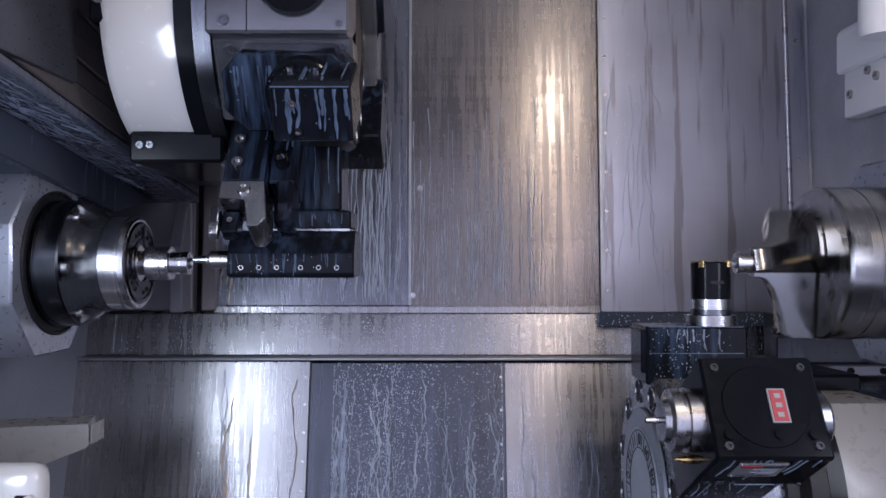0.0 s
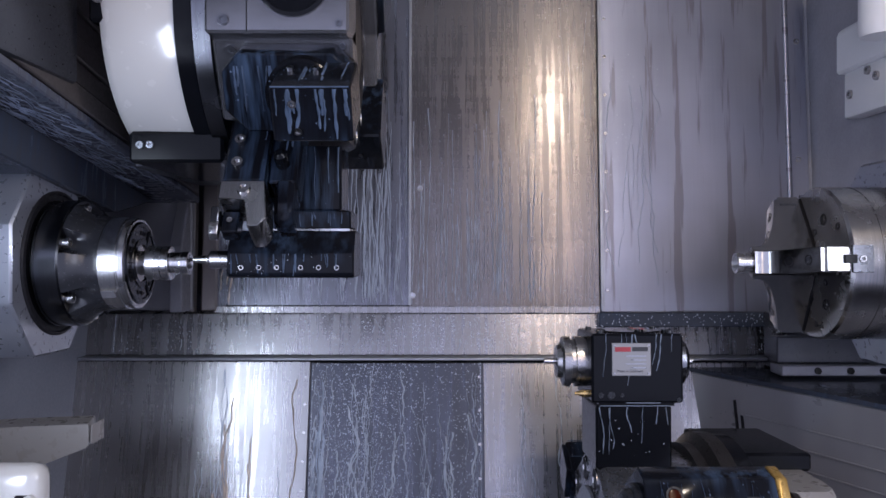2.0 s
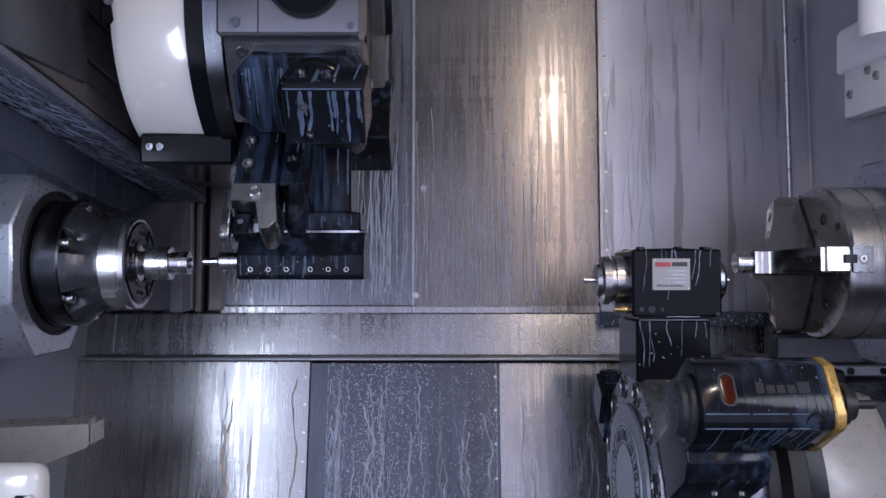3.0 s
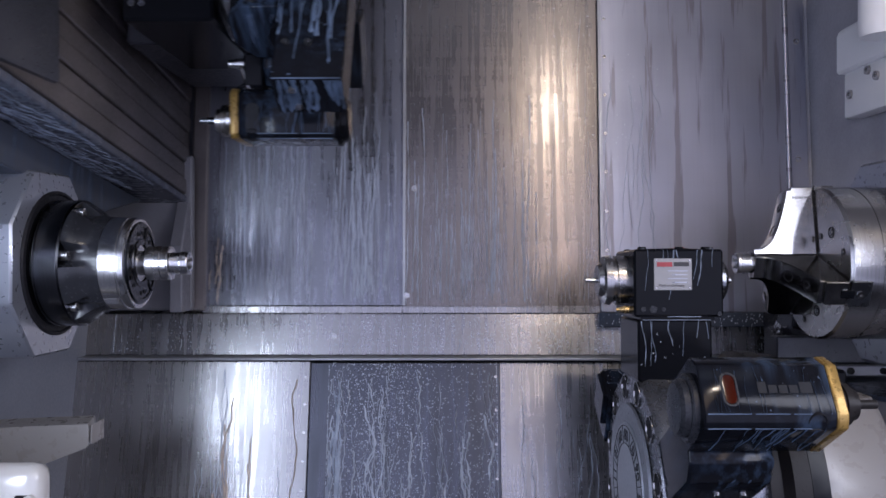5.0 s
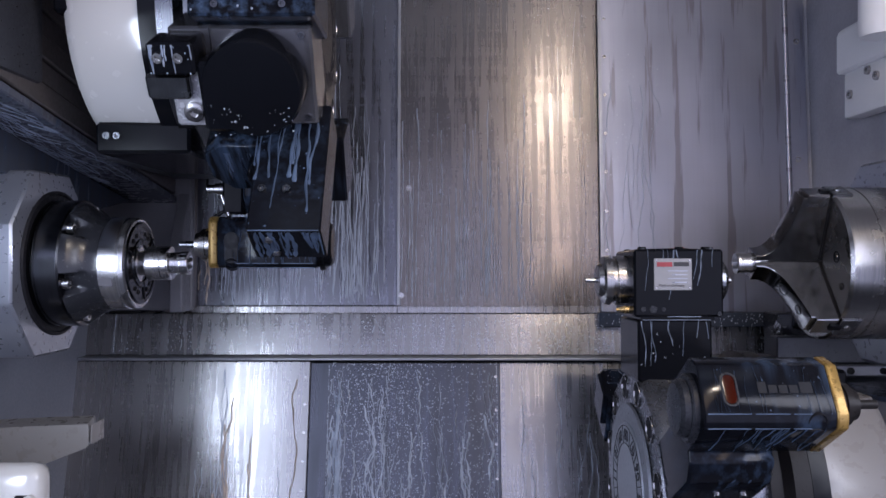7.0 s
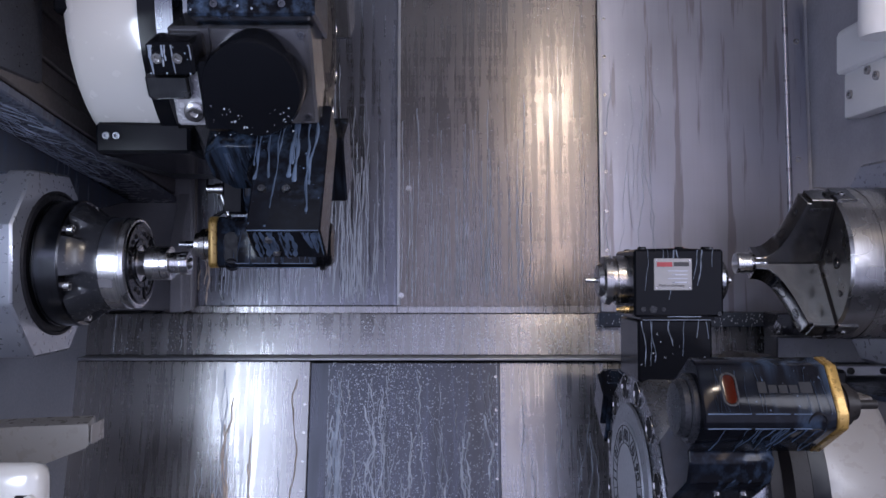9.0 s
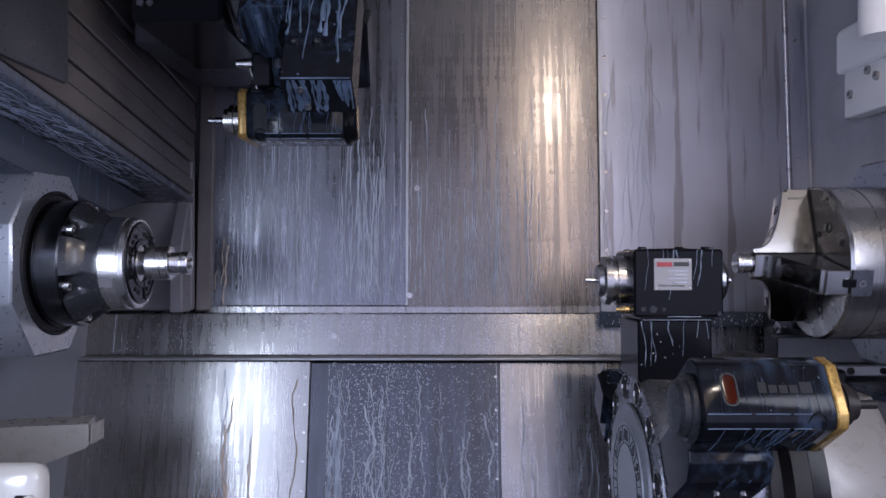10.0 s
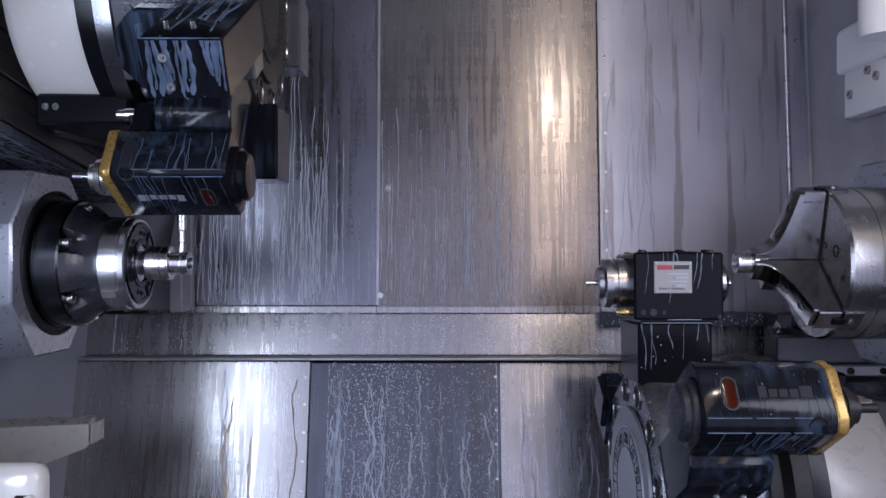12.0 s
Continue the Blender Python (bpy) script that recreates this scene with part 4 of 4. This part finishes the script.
def bored_plate(t, angle, filled=False):
    """Station plate with a large round bore; filled: a black round body with a clamp sits in it."""
    h = station_plate(t, angle)
    part("bore", lathe(bmn(), [(0, 0.041), (0.003, 0.041), (0.004, 0.038), (0.004, 0.0365), (0.0008, 0.036), (0.0008, 0.002)], 48), BLACKDRY, h, "dark round bore", pose(-0.041, 0, -0.2252, 0, 90))
    part("plate_seam", box(bmn(), -0.0925, -0.0915, -0.057, 0.057, -0.2258, -0.2246), SEAL, h)
    part("plug", lathe(bmn(), [(0, 0.0125), (0.0015, 0.0125), (0.0015, 0.009), (-0.001, 0.008), (-0.001, 0.003)], 28), GUNMETAL, h, "round socket plug", pose(-0.112, -0.018, -0.2255, 0, 90))
    if filled:
        bm = lathe(bmn(), [(0, 0.056), (0.040, 0.056), (0.046, 0.053), (0.047, 0.004)], 56)
        part("body", bm, BLACKDRY, h, "black round holder body", pose(-0.042, 0, -0.225, 0, 90))
        part("flat_key", box(bmn(), -0.100, -0.060, -0.030, 0.050, -0.268, -0.226, 0.004), BLACKDRY, h)
        drops = wet_runs(h, -0.088, 0.0, -0.052, -0.016, 0, 0.001, 71, 46, 0.0009, material=WATER)
        drops.matrix_basis = pose(0, 0, -0.2722) @ Matrix(((1, 0, 0, 0), (0, 0, -1, 0), (0, 1, 0, 0), (0, 0, 0, 1)))
        k = part("clamp", box(bmn(), -0.137, -0.094, -0.012, 0.050, -0.248, -0.2255, 0.003), BRIGHTSTEEL, h, "bright clamp plate with a socket")
        part("clamp_boss", lathe(bmn(), [(0, 0.0115), (0.006, 0.0115), (0.007, 0.010), (0.007, 0.005), (0.002, 0.0045)], 24), TURNED, k, "", pose(-0.114, 0.032, -0.248, 0, 90))
        part("clamp_arm", box(bmn(), -0.160, -0.112, -0.014, 0.014, -0.262, -0.2485, 0.003), GUNMETAL, k)
        part("clamp_arm", box(bmn(), -0.150, -0.100, -0.052, -0.016, -0.270, -0.226, 0.003), BLACKDRY, k)
        for x, y in ((-0.138, -0.036), (-0.116, -0.036)):
            bm = bmn()
            screw_head(bm, x, y, -0.270, 0.006, "z", -0.004)
            part("cap_screw", bm, TURNED, k)
        wet_runs(k, -0.148, -0.102, 0.018, 0.050, 7, 0.0022, 72, 10, 0.001, 0.0003, MIST, True, 0.3).matrix_basis = pose(0, 0, -0.2704) @ Matrix(((1, 0, 0, 0), (0, 0, -1, 0), (0, 1, 0, 0), (0, 0, 0, 1)))
    return h


def drill_holder(t, angle):
    """Wet black base with a steel ring, and an indexable drill head that points outwards."""
    at = pose(0.015, 0, 0, -angle)
    h = part("tool_holder", box(bmn(), -0.147, -0.010, -0.030, 0.055, -0.228, -0.150, 0.003), BLACK, t, "wet black holder with an upright milling head", at)
    part("side_block", box(bmn(), -0.0125, -0.004, -0.028, 0.03, -0.222, -0.165, 0.002), BLACK, h)
    part("ring", lathe(bmn(), [(0, 0.034), (0.014, 0.034), (0.015, 0.030)], 40), TURNED, h, "steel clamp ring", pose(-0.108, 0, -0.228, 0, 90))
    part("nut", lathe(bmn(), [(0.014, 0.027), (0.022, 0.027), (0.023, 0.022)], 32), GUNMETAL, h, "", pose(-0.108, 0, -0.228, 0, 90))
    part("cutter_base", lathe(bmn(), [(0.022, 0.026), (0.036, 0.026)], 32), CHROME, h, "", pose(-0.108, 0, -0.228, 0, 90))
    part("cutter_head", lathe(bmn(), [(0.036, 0.0265), (0.085, 0.0265), (0.087, 0.024)], 32), BLACKDRY, h, "black cutter head with gold inserts", pose(-0.108, 0, -0.228, 0, 90))
    for i in range(4):
        part("insert", box(bmn(), 0.079, 0.089, -0.004, 0.004, 0.0205, 0.0278, 0.0008), BRASS, h, "gold insert", pose(-0.108, 0, -0.228, 0, 90) @ pose(0, 0, 0, 45 + 90 * i))
    part("print_bar", box(bmn(), -0.117, -0.099, -0.0272, -0.0262, -0.289, -0.285), LETTER_SHADED, h)
    wet_runs(h, -0.138, -0.016, -0.226, -0.155, 0, 0.0008, 33, 190, 0.0006).matrix_basis = pose(0, -0.0305, 0)
    run_up(h, -0.138, -0.016, -0.224, -0.192, 11, 0.0014, 44, -0.0305, MIST)
    part("edge_glint_bead", box(bmn(), -0.141, -0.014, -0.0308, -0.0298, -0.1925, -0.1915), FILM, h)
    part("edge_glint_bead", box(bmn(), -0.141, -0.014, -0.0306, -0.0296, -0.2280, -0.2268), FILM, h)
    part("latch", box(bmn(), -0.125, -0.065, -0.037, -0.030, -0.170, -0.163, 0.002), TURNED, h, "bright latch")
    return h


def down_drill_holder(t, angle):
    """Black block that stands out past the dial, with a drill that points outwards."""
    at = pose(0, 0, 0, -angle)
    h = part("tool_holder", box(bmn(), -0.145, 0.024, -0.04, 0.045, -0.252, -0.150, 0.003), BLACK, t, "black block holder with a small drill", at)
    out = pose(-0.118, 0, -0.250, 0, 90)
    part("collet_nut", lathe(bmn(), [(0, 0.020), (0.03, 0.020), (0.036, 0.012)], 24), GUNMETAL, h, "", out)
    part("drill", lathe(bmn(), [(0.03, 0.0065), (0.07, 0.0065), (0.072, 0.0045), (0.108, 0.0045), (0.112, 0.001)], 16), CHROME, h, "", out)
    return h


def housing(t, paint, slide=True):
    bm = lathe(bmn(), [(-0.285, 0.150), (-0.280, 0.168), (-0.268, 0.176), (-0.190, 0.178), (-0.188, 0.174)], 96)
    cutp = bmesh.ops.bisect_plane(bm, geom=bm.verts[:] + bm.edges[:] + bm.faces[:], plane_co=(0, 0, -0.150 if slide else -0.138), plane_no=(0, 0, -1), clear_outer=True)
    bmesh.ops.contextual_create(bm, geom=[e for e in cutp["geom_cut"] if isinstance(e, bmesh.types.BMEdge)])
    part("cover", bm, paint, t, "enamelled turret cover")
    part("collar", lathe(bmn(), [(-0.188, 0.183), (-0.168, 0.183), (-0.166, 0.181)], 64), BLACKDRY, t)
    part("index_ring", lathe(bmn(), [(-0.166, 0.186), (-0.146, 0.186), (-0.138, 0.172), (-0.124, 0.172)], 64), GUNMETAL if slide else SHADED_STEEL, t)
    front = -0.10 if slide else 0.0
    part("base", box(bmn(), -0.272 if slide else -0.30, -0.152 if slide else -0.18, front, 0.18, -0.188 if slide else -0.160, -0.148 if slide else -0.135, 0.004), BLACKDRY, t)
    if slide:
        part("slide", box(bmn(), -0.325, -0.14, 0.05, 0.36, -0.18, 0.22, 0.004), DARKSHEET, t)
    if slide:
        tab = part("latch_tab", box(bmn(), -0.292, -0.268, -0.170, -0.120, -0.030, 0.020, 0.004), BLACKDRY, t, "black latch tab with a screw")
        bm = bmn()
        screw_head(bm, -0.279, -0.170, -0.004, 0.006)
        part("cap_screw", bm, TURNED, tab)
    for x in ((-0.257, -0.244) if slide else ()):
        bm = bmn()
        screw_head(bm, x, front, -0.166 if slide else -0.148, 0.005)
        part("cap_screw", bm, GUNMETAL, t)


upper_housing = thing("turret_housing", "white enamelled housing of the upper tool turret", "turret housing")
housing(upper_housing, WHITE)
upper_turret = thing("tool_turret", "upper tool turret with black holders wet with coolant", "tool turret")
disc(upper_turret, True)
# stations by their angle from the working one at the start
boring_holder(upper_turret, 0)
turning_holder(upper_turret, 30)
block_holder(upper_turret, 60, 0.322, 0.033, 0.027, 37)
bored_plate(upper_turret, 90)
driven_holder(upper_turret, -150)
block_holder(upper_turret, -120, 0.359, 0.045, 0.017, 52, 22, 0.178)
bored_plate(upper_turret, -90, True)
plain_holder(upper_turret, -60, -0.108, 0.030, 0.25, 0.058, 0.058)
down_drill_holder(upper_turret, -180)

lower_housing = thing("turret_housing", "cream enamelled housing of the lower tool turret", "turret housing")
housing(lower_housing, CREAM, False)
lower_turret = thing("tool_turret", "lower tool turret with a steel disc and black driven holders", "tool turret")
disc(lower_turret, False)
drill_holder(lower_turret, 0)
dual_holder(lower_turret, 60)
driven_holder(lower_turret, 120, SHADED_STEEL, True)


# ---------------------------------------------------------------- carriages and fixed things at the sides
TILT = pose(0, 0, 0, -9)


def carriage_upper():
    """Moves along with the turret: slatted way cover, front plate, skirt and the post at the cover's edge. Its x counts from the dial."""
    t = thing("upper_carriage", "dark upper carriage with a slatted way cover", "carriage")
    base = pose(0, 0.99, EYE + 0.180) @ TILT
    for i in range(16):
        part("slat", box(bmn(), -0.36, -0.333 - 0.0035 * (i % 2), -0.45, 0.50, 0.03 * i, 0.03 * i + 0.0285, 0.002), SLATS, t, at=base)
    part("front_plate", box(bmn(), -0.62, -0.327, 0.66, 0.982, EYE + 0.204, EYE + 0.80, 0.006, 2), DARKSHEET, t)
    part("skirt", prism(bmn(), [(-0.45, -0.004), (0.50, -0.004), (0.50, -0.016), (-0.45, -0.016)], -0.60, -0.331, 0.002), WETSHEET, t, "wet lower edge plate", base)
    part("underside", prism(bmn(), [(-0.45, -0.020), (0.46, -0.020), (0.30, -0.075), (-0.45, -0.075)], -0.62, -0.40, 0.002), WETDARK, t, "wet dark underside", base)
    for seed in (61, 62):
        wet_runs(t, -0.59, -0.34, -0.42, 0.40, 44, 0.0008, seed, 400, 0.0008, 0.0008, MIST, False, 0.12, 0.0009).matrix_basis = base @ pose(0, 0, -0.0165) @ Matrix(((1, 0, 0, 0), (0, 0, 1, 0), (0, 1, 0, 0), (0, 0, 0, 1)))
    part("edge_post", box(bmn(), -0.335, -0.305, 0.0, 0.02, 0.0, 0.95, 0.003), SLATS, t, "", upper_base)
    part("edge_strip", box(bmn(), -0.357, -0.345, -0.012, 0.012, -0.002, 0.95, 0.003), SLATS, t, "", upper_base)
    return t


def carriage_lower():
    t = thing("lower_carriage", "steel lower carriage guard with ribbed vents", "carriage")
    base = pose(0.272, 1.47, EYE - 0.226, 0, 0, 25)
    part("guard", box(bmn(), 0.0, 0.012, -0.62, 0.0, -0.45, -0.001, 0.002), GUARD, t, "brushed steel guard", base)
    part("corner_tube", lathe(bmn(), [(-0.45, 0.012), (-0.002, 0.012)], 20), CHROME, t, "", pose(0.262, 1.478, EYE - 0.226, 0, -90))
    bm = bmn()
    o = [(0.266, 1.478), (0.534, 0.905), (0.60, 0.905), (0.60, 1.46), (0.40, 1.478)]
    lo, hi = [bm.verts.new((x, y, EYE - 0.226)) for x, y in o], [bm.verts.new((x, y, EYE - 0.219)) for x, y in o]
    bm.faces.new(lo[::-1]), bm.faces.new(hi)
    for i in range(5):
        bm.faces.new((lo[i], lo[(i + 1) % 5], hi[(i + 1) % 5], hi[i]))
    part("top_cover", bm, WETDARK, t, "wet dark top cover")
    for i in range(4):
        part("vent_rib", box(bmn(), -0.003, 0.001, -0.112 - 0.013 * i, -0.107 - 0.013 * i, -0.16, -0.050 - 0.025 * i, 0.001), SEAL, t, "", base @ pose(0, 0, 0, -8))
    for i in range(4):
        part("fold", box(bmn(), -0.0025, 0.001, -0.60, -0.13 - 0.02 * i, -0.058 - 0.032 * i, -0.055 - 0.032 * i, 0.0008), GUARD, t, "", base)
    return t


upper_carriage = carriage_upper()
lower_carriage = carriage_lower()


def side_things():
    r = thing("guide_rail", "grey steel guide rail with cap screws under the chuck", "rail", pose(0.58, 1.33, EYE - 0.20))
    part("rail", box(bmn(), -0.01, 0.30, 0, 0.05, -0.014, 0.004, 0.002), RIGHTWALL, r)
    part("backing", box(bmn(), -0.01, 0.30, 0.02, 0.05, 0.0045, 0.050, 0.002), DARKSHEET, r)
    for i in range(3):
        bm = bmn()
        screw_head(bm, 0, 0, 0, 0.006)
        part("cap_screw", bm, BLACKDRY, r, at=pose(0.05 + 0.055 * i, 0, -0.005))
    # tool-setter arm and its guard at the right
    t = thing("setter_bracket", "white moulded bracket with three socket screws on the wall", "bracket", pose(0.665, 1.34, EYE + 0.306, 0, 0, -90))
    part("upper_body", prism(bmn(), [(0, -0.012), (0, 0.055), (0.010, 0.066), (0.042, 0.066), (0.042, -0.012)], 0.0, 0.30, 0.004), WHITE_MOULDED, t)
    part("lower_body", box(bmn(), 0.006, 0.30, 0.010, 0.042, -0.088, -0.010, 0.006, 2), WHITE_MOULDED, t)
    part("barrel", lathe(bmn(), [(-0.010, 0.030), (0.0, 0.033), (0.075, 0.033), (0.077, 0.030)], 32), WHITE_MOULDED, t, at=pose(0.165, -0.012, 0.020, 0, -90))
    part("neck", lathe(bmn(), [(0.0, 0.026), (0.02, 0.026)], 32), SEAL, t, at=pose(0.165, -0.012, 0.092, 0, -90))
    part("post", lathe(bmn(), [(0.0, 0.034), (0.003, 0.036), (0.12, 0.036)], 32), WHITE_MOULDED, t, at=pose(0.160, -0.014, 0.105, 0, -90))
    for x, z in ((0.030, -0.050), (0.110, -0.036), (0.085, -0.022)):
        bm = bmn()
        screw_head(bm, 0, 0, 0, 0.0075)
        part("cap_screw", bm, TURNED, t, at=pose(x, 0.010, z))
    # arm and block at the left
    a = thing("wedge_bracket", "off-white painted wedge-shaped bracket on the wall", "bracket", pose(-0.672, 1.12, EYE - 0.248))
    bm = bmn()
    o = [(-0.02, -0.008), (0.168, 0.0), (0.170, -0.003), (0.170, -0.030), (0.166, -0.034), (0.06, -0.075), (-0.02, -0.10)]
    f, b = [bm.verts.new((x, 0, z)) for x, z in o], [bm.verts.new((x - 0.012, 0.05, z + 0.002)) for x, z in o]
    bm.faces.new(f), bm.faces.new(b[::-1])
    for i in range(len(o)):
        bm.faces.new((f[i], f[(i + 1) % len(o)], b[(i + 1) % len(o)], b[i]))
    part("plate", bm, CREAM, a)
    part("end_cap", box(bmn(), 0.1705, 0.1725, 0.004, 0.046, -0.030, -0.002, 0.0008), CREAM, a)
    c = thing("catcher_box", "white moulded box with a slot, on the wall", "box", pose(-0.56, 0.95, EYE - 0.34))
    part("shell", box(bmn(), -0.12, 0.076, 0, 0.04, -0.12, 0.078, 0.018, 3), WHITE, c)
    part("slot", box(bmn(), 0.045, 0.064, -0.002, 0.02, 0.030, 0.044, 0.002), SEAL, c)
    part("latch", lathe(bmn(), [(-0.004, 0.007), (0.003, 0.007), (0.004, 0.006)], 20), WHITE, c, at=pose(0.064, -0.002, 0.038, 0, 0, 90))
    d = thing("wall_plate", "dark painted recess plate behind the collet chuck", "plate", pose(-0.60, 1.48, EYE - 0.115))
    part("plate", box(bmn(), -0.07, 0.13, 0, 0.02, 0, 0.29, 0.003), PLATEGREY, d)
    part("gusset", prism(bmn(), [(0, 0), (-0.05, 0), (-0.05, 0.12), (0, 0.22)], 0.105, 0.128, 0.002), PLATEGREY, d)


side_things()


def chip_pile():
    rnd = random.Random(77)
    bm = bmn()
    for _ in range(160):
        f = rnd.random()
        x, y, z = 0.588 + 0.02 * f + rnd.gauss(0, 0.006), 1.40 + rnd.gauss(0, 0.008), EYE - 0.128 - 0.07 * f + rnd.gauss(0, 0.006)
        a, r = rnd.uniform(0, 6.28), rnd.uniform(0.0015, 0.004)
        pts = [bm.verts.new((x + r * math.cos(a + 1.2 * i), y + rnd.uniform(-0.002, 0.002), z + r * math.sin(a + 1.2 * i))) for i in range(4)]
        bm.faces.new(pts[:3])
        bm.faces.new((pts[0], pts[2], pts[3]))
    part("trim_post", box(bmn(), 0.596, 0.625, 1.412, 1.47, EYE - 0.215, EYE - 0.115, 0.002), DARKSHEET, None, "", None)["kind"] = "structure"
    ob = part("metal_chips", bm, CHROME)
    tagged(ob, "bright steel chips clinging to the rail end", "chips", kind="stuff")


chip_pile()


def motions():
    # upper carriage: time, x of the dial, lift along the slide, turn of the disc
    upper = [(0.0, -0.125, -0.012, 0), (2.6, -0.125, -0.012, 0), (2.95, -0.112, -0.0145, 0), (3.2, -0.112, -0.0145, 0), (3.7, -0.118, 0.14, 0),
             (3.9, -0.122, 0.178, 10), (4.15, -0.13, 0.178, 75), (4.45, -0.136, 0.178, 140), (4.6, -0.136, 0.178, 150), (4.92, -0.136, 0.178, 150), (5.0, -0.147, 0.178, 150), (5.1, -0.164, 0.178, 150), (5.22, -0.166, 0.178, 150), (5.3, -0.166, 0.155, 150), (5.4, -0.166, 0.087, 150), (5.5, -0.166, 0.036, 150),
             (5.6, -0.166, 0.004, 150), (5.7, -0.167, 0.0, 150), (9.0, -0.168, 0, 150), (9.22, -0.166, 0.004, 150), (9.3, -0.160, 0.03, 150), (9.4, -0.154, 0.10, 150), (9.5, -0.147, 0.123, 150), (9.6, -0.140, 0.167, 150), (9.7, -0.136, 0.178, 150), (10.38, -0.136, 0.178, 150),
             (10.5, -0.136, 0.178, 154), (10.6, -0.136, 0.178, 173), (10.68, -0.136, 0.178, 180), (10.85, -0.137, 0.178, 180), (10.92, -0.148, 0.178, 180), (11.0, -0.190, 0.178, 180), (11.1, -0.234, 0.178, 180), (11.2, -0.247, 0.178, 180), (11.28, -0.247, 0.166, 180), (11.4, -0.247, 0.112, 180), (11.5, -0.247, 0.084, 180), (11.6, -0.247, 0.050, 180), (11.75, -0.247, 0.040, 180), (12.0, -0.247, 0.038, 180)]
    s, c = math.sin(radians(9)), math.cos(radians(9))
    cy, cz = 1.10, EYE + 0.309
    walk(upper_housing, [(t, pose(x, cy + d * s, cz + d * c)) for t, x, d, a in upper])
    walk(upper_turret, [(t, pose(x, cy + d * s, cz + d * c, -a)) for t, x, d, a in upper])
    walk(cover_left, [(t, upper_base @ pose(x + 0.125, 0.010, 0)) for t, x, d, a in upper])
    walk(cover_mid, [(t, upper_base @ pose((x + 0.125) / 2, 0.002, 0)) for t, x, d, a in upper])
    # lower carriage
    lower = [(0.0, 0.2770, 0.006, 0), (0.25, 0.2740, 0.010, 0), (0.4, 0.2470, 0.045, 0), (0.5, 0.2305, 0.08, 0), (0.6, 0.2150, 0.105, 0), (0.75, 0.2020, 0.120, 0), (0.9, 0.1990, 0.122, 0), (1.22, 0.1990, 0.122, 0), (1.32, 0.1990, 0.119, -35), (1.42, 0.1990, 0.113, -60), (2.05, 0.1980, 0.111, -60),
             (2.2, 0.2080, 0.108, -60), (2.35, 0.2320, 0.098, -60), (2.5, 0.2520, 0.070, -60), (2.6, 0.2580, 0.038, -60), (2.7, 0.2560, 0.008, -60), (2.8, 0.2550, 0.0, -60), (3.2, 0.2570, 0, -60), (5.0, 0.2580, 0, -60), (9.0, 0.2580, 0, -60), (11.2, 0.2580, 0.0, -60), (12.0, 0.2580, 0.004, -60)]
    s2, c2 = math.sin(radians(12)), math.cos(radians(12))
    ly, lz = 1.085, EYE - 0.327
    turned = pose(0, 0, 0, 2, 180)
    walk(lower_housing, [(t, pose(x, ly - d * s2, lz - d * c2) @ turned) for t, x, d, a in lower])
    walk(lower_turret, [(t, pose(x, ly - d * s2, lz - d * c2) @ turned @ pose(0, 0, 0, -a)) for t, x, d, a in lower])
    walk(cover_low_mid, [(t, lower_base @ pose((x - 0.277) / 2, 0.006, 0)) for t, x, d, a in lower])
    # chucks: time and how high the first jaw stands over the side to the camera
    jaw_turn = [(0.0, -101), (0.07, -60), (0.16, -28), (1.70, -28), (1.80, 40), (1.92, 112), (2.0, 124), (3.07, 124), (3.2, 134), (4.0, 172), (4.8, 210), (5.0, 219),
                (5.5, 241.5), (6.0, 263.5), (6.5, 286), (7.0, 308), (7.2, 316), (8.0, 364), (8.8, 414), (9.0, 421), (9.5, 444), (10.0, 467), (10.5, 490.5), (11.0, 513), (11.5, 535), (12.0, 555)]
    walk(right_chuck, [(t, pose(0.515, AXIS_Y, AXIS_Z, 90 - a)) for t, a in jaw_turn])
    clamp_turn = [(0.0, -3), (0.15, 22), (3.2, 22), (4.8, 9), (5.6, 9), (6.2, 40), (7.2, 40), (8.8, 38), (10.5, 38), (11.4, 22), (12.0, 22)]
    walk(left_chuck, [(t, pose(-0.558, AXIS_Y, AXIS_Z, 90 - a)) for t, a in clamp_turn])
    walk(upper_carriage, [(t, pose(x, 0, 0)) for t, x, d, a in upper])
    walk(lower_carriage, [(t, pose(x - 0.015, 0, 0)) for t, x, d, a in lower])

motions()
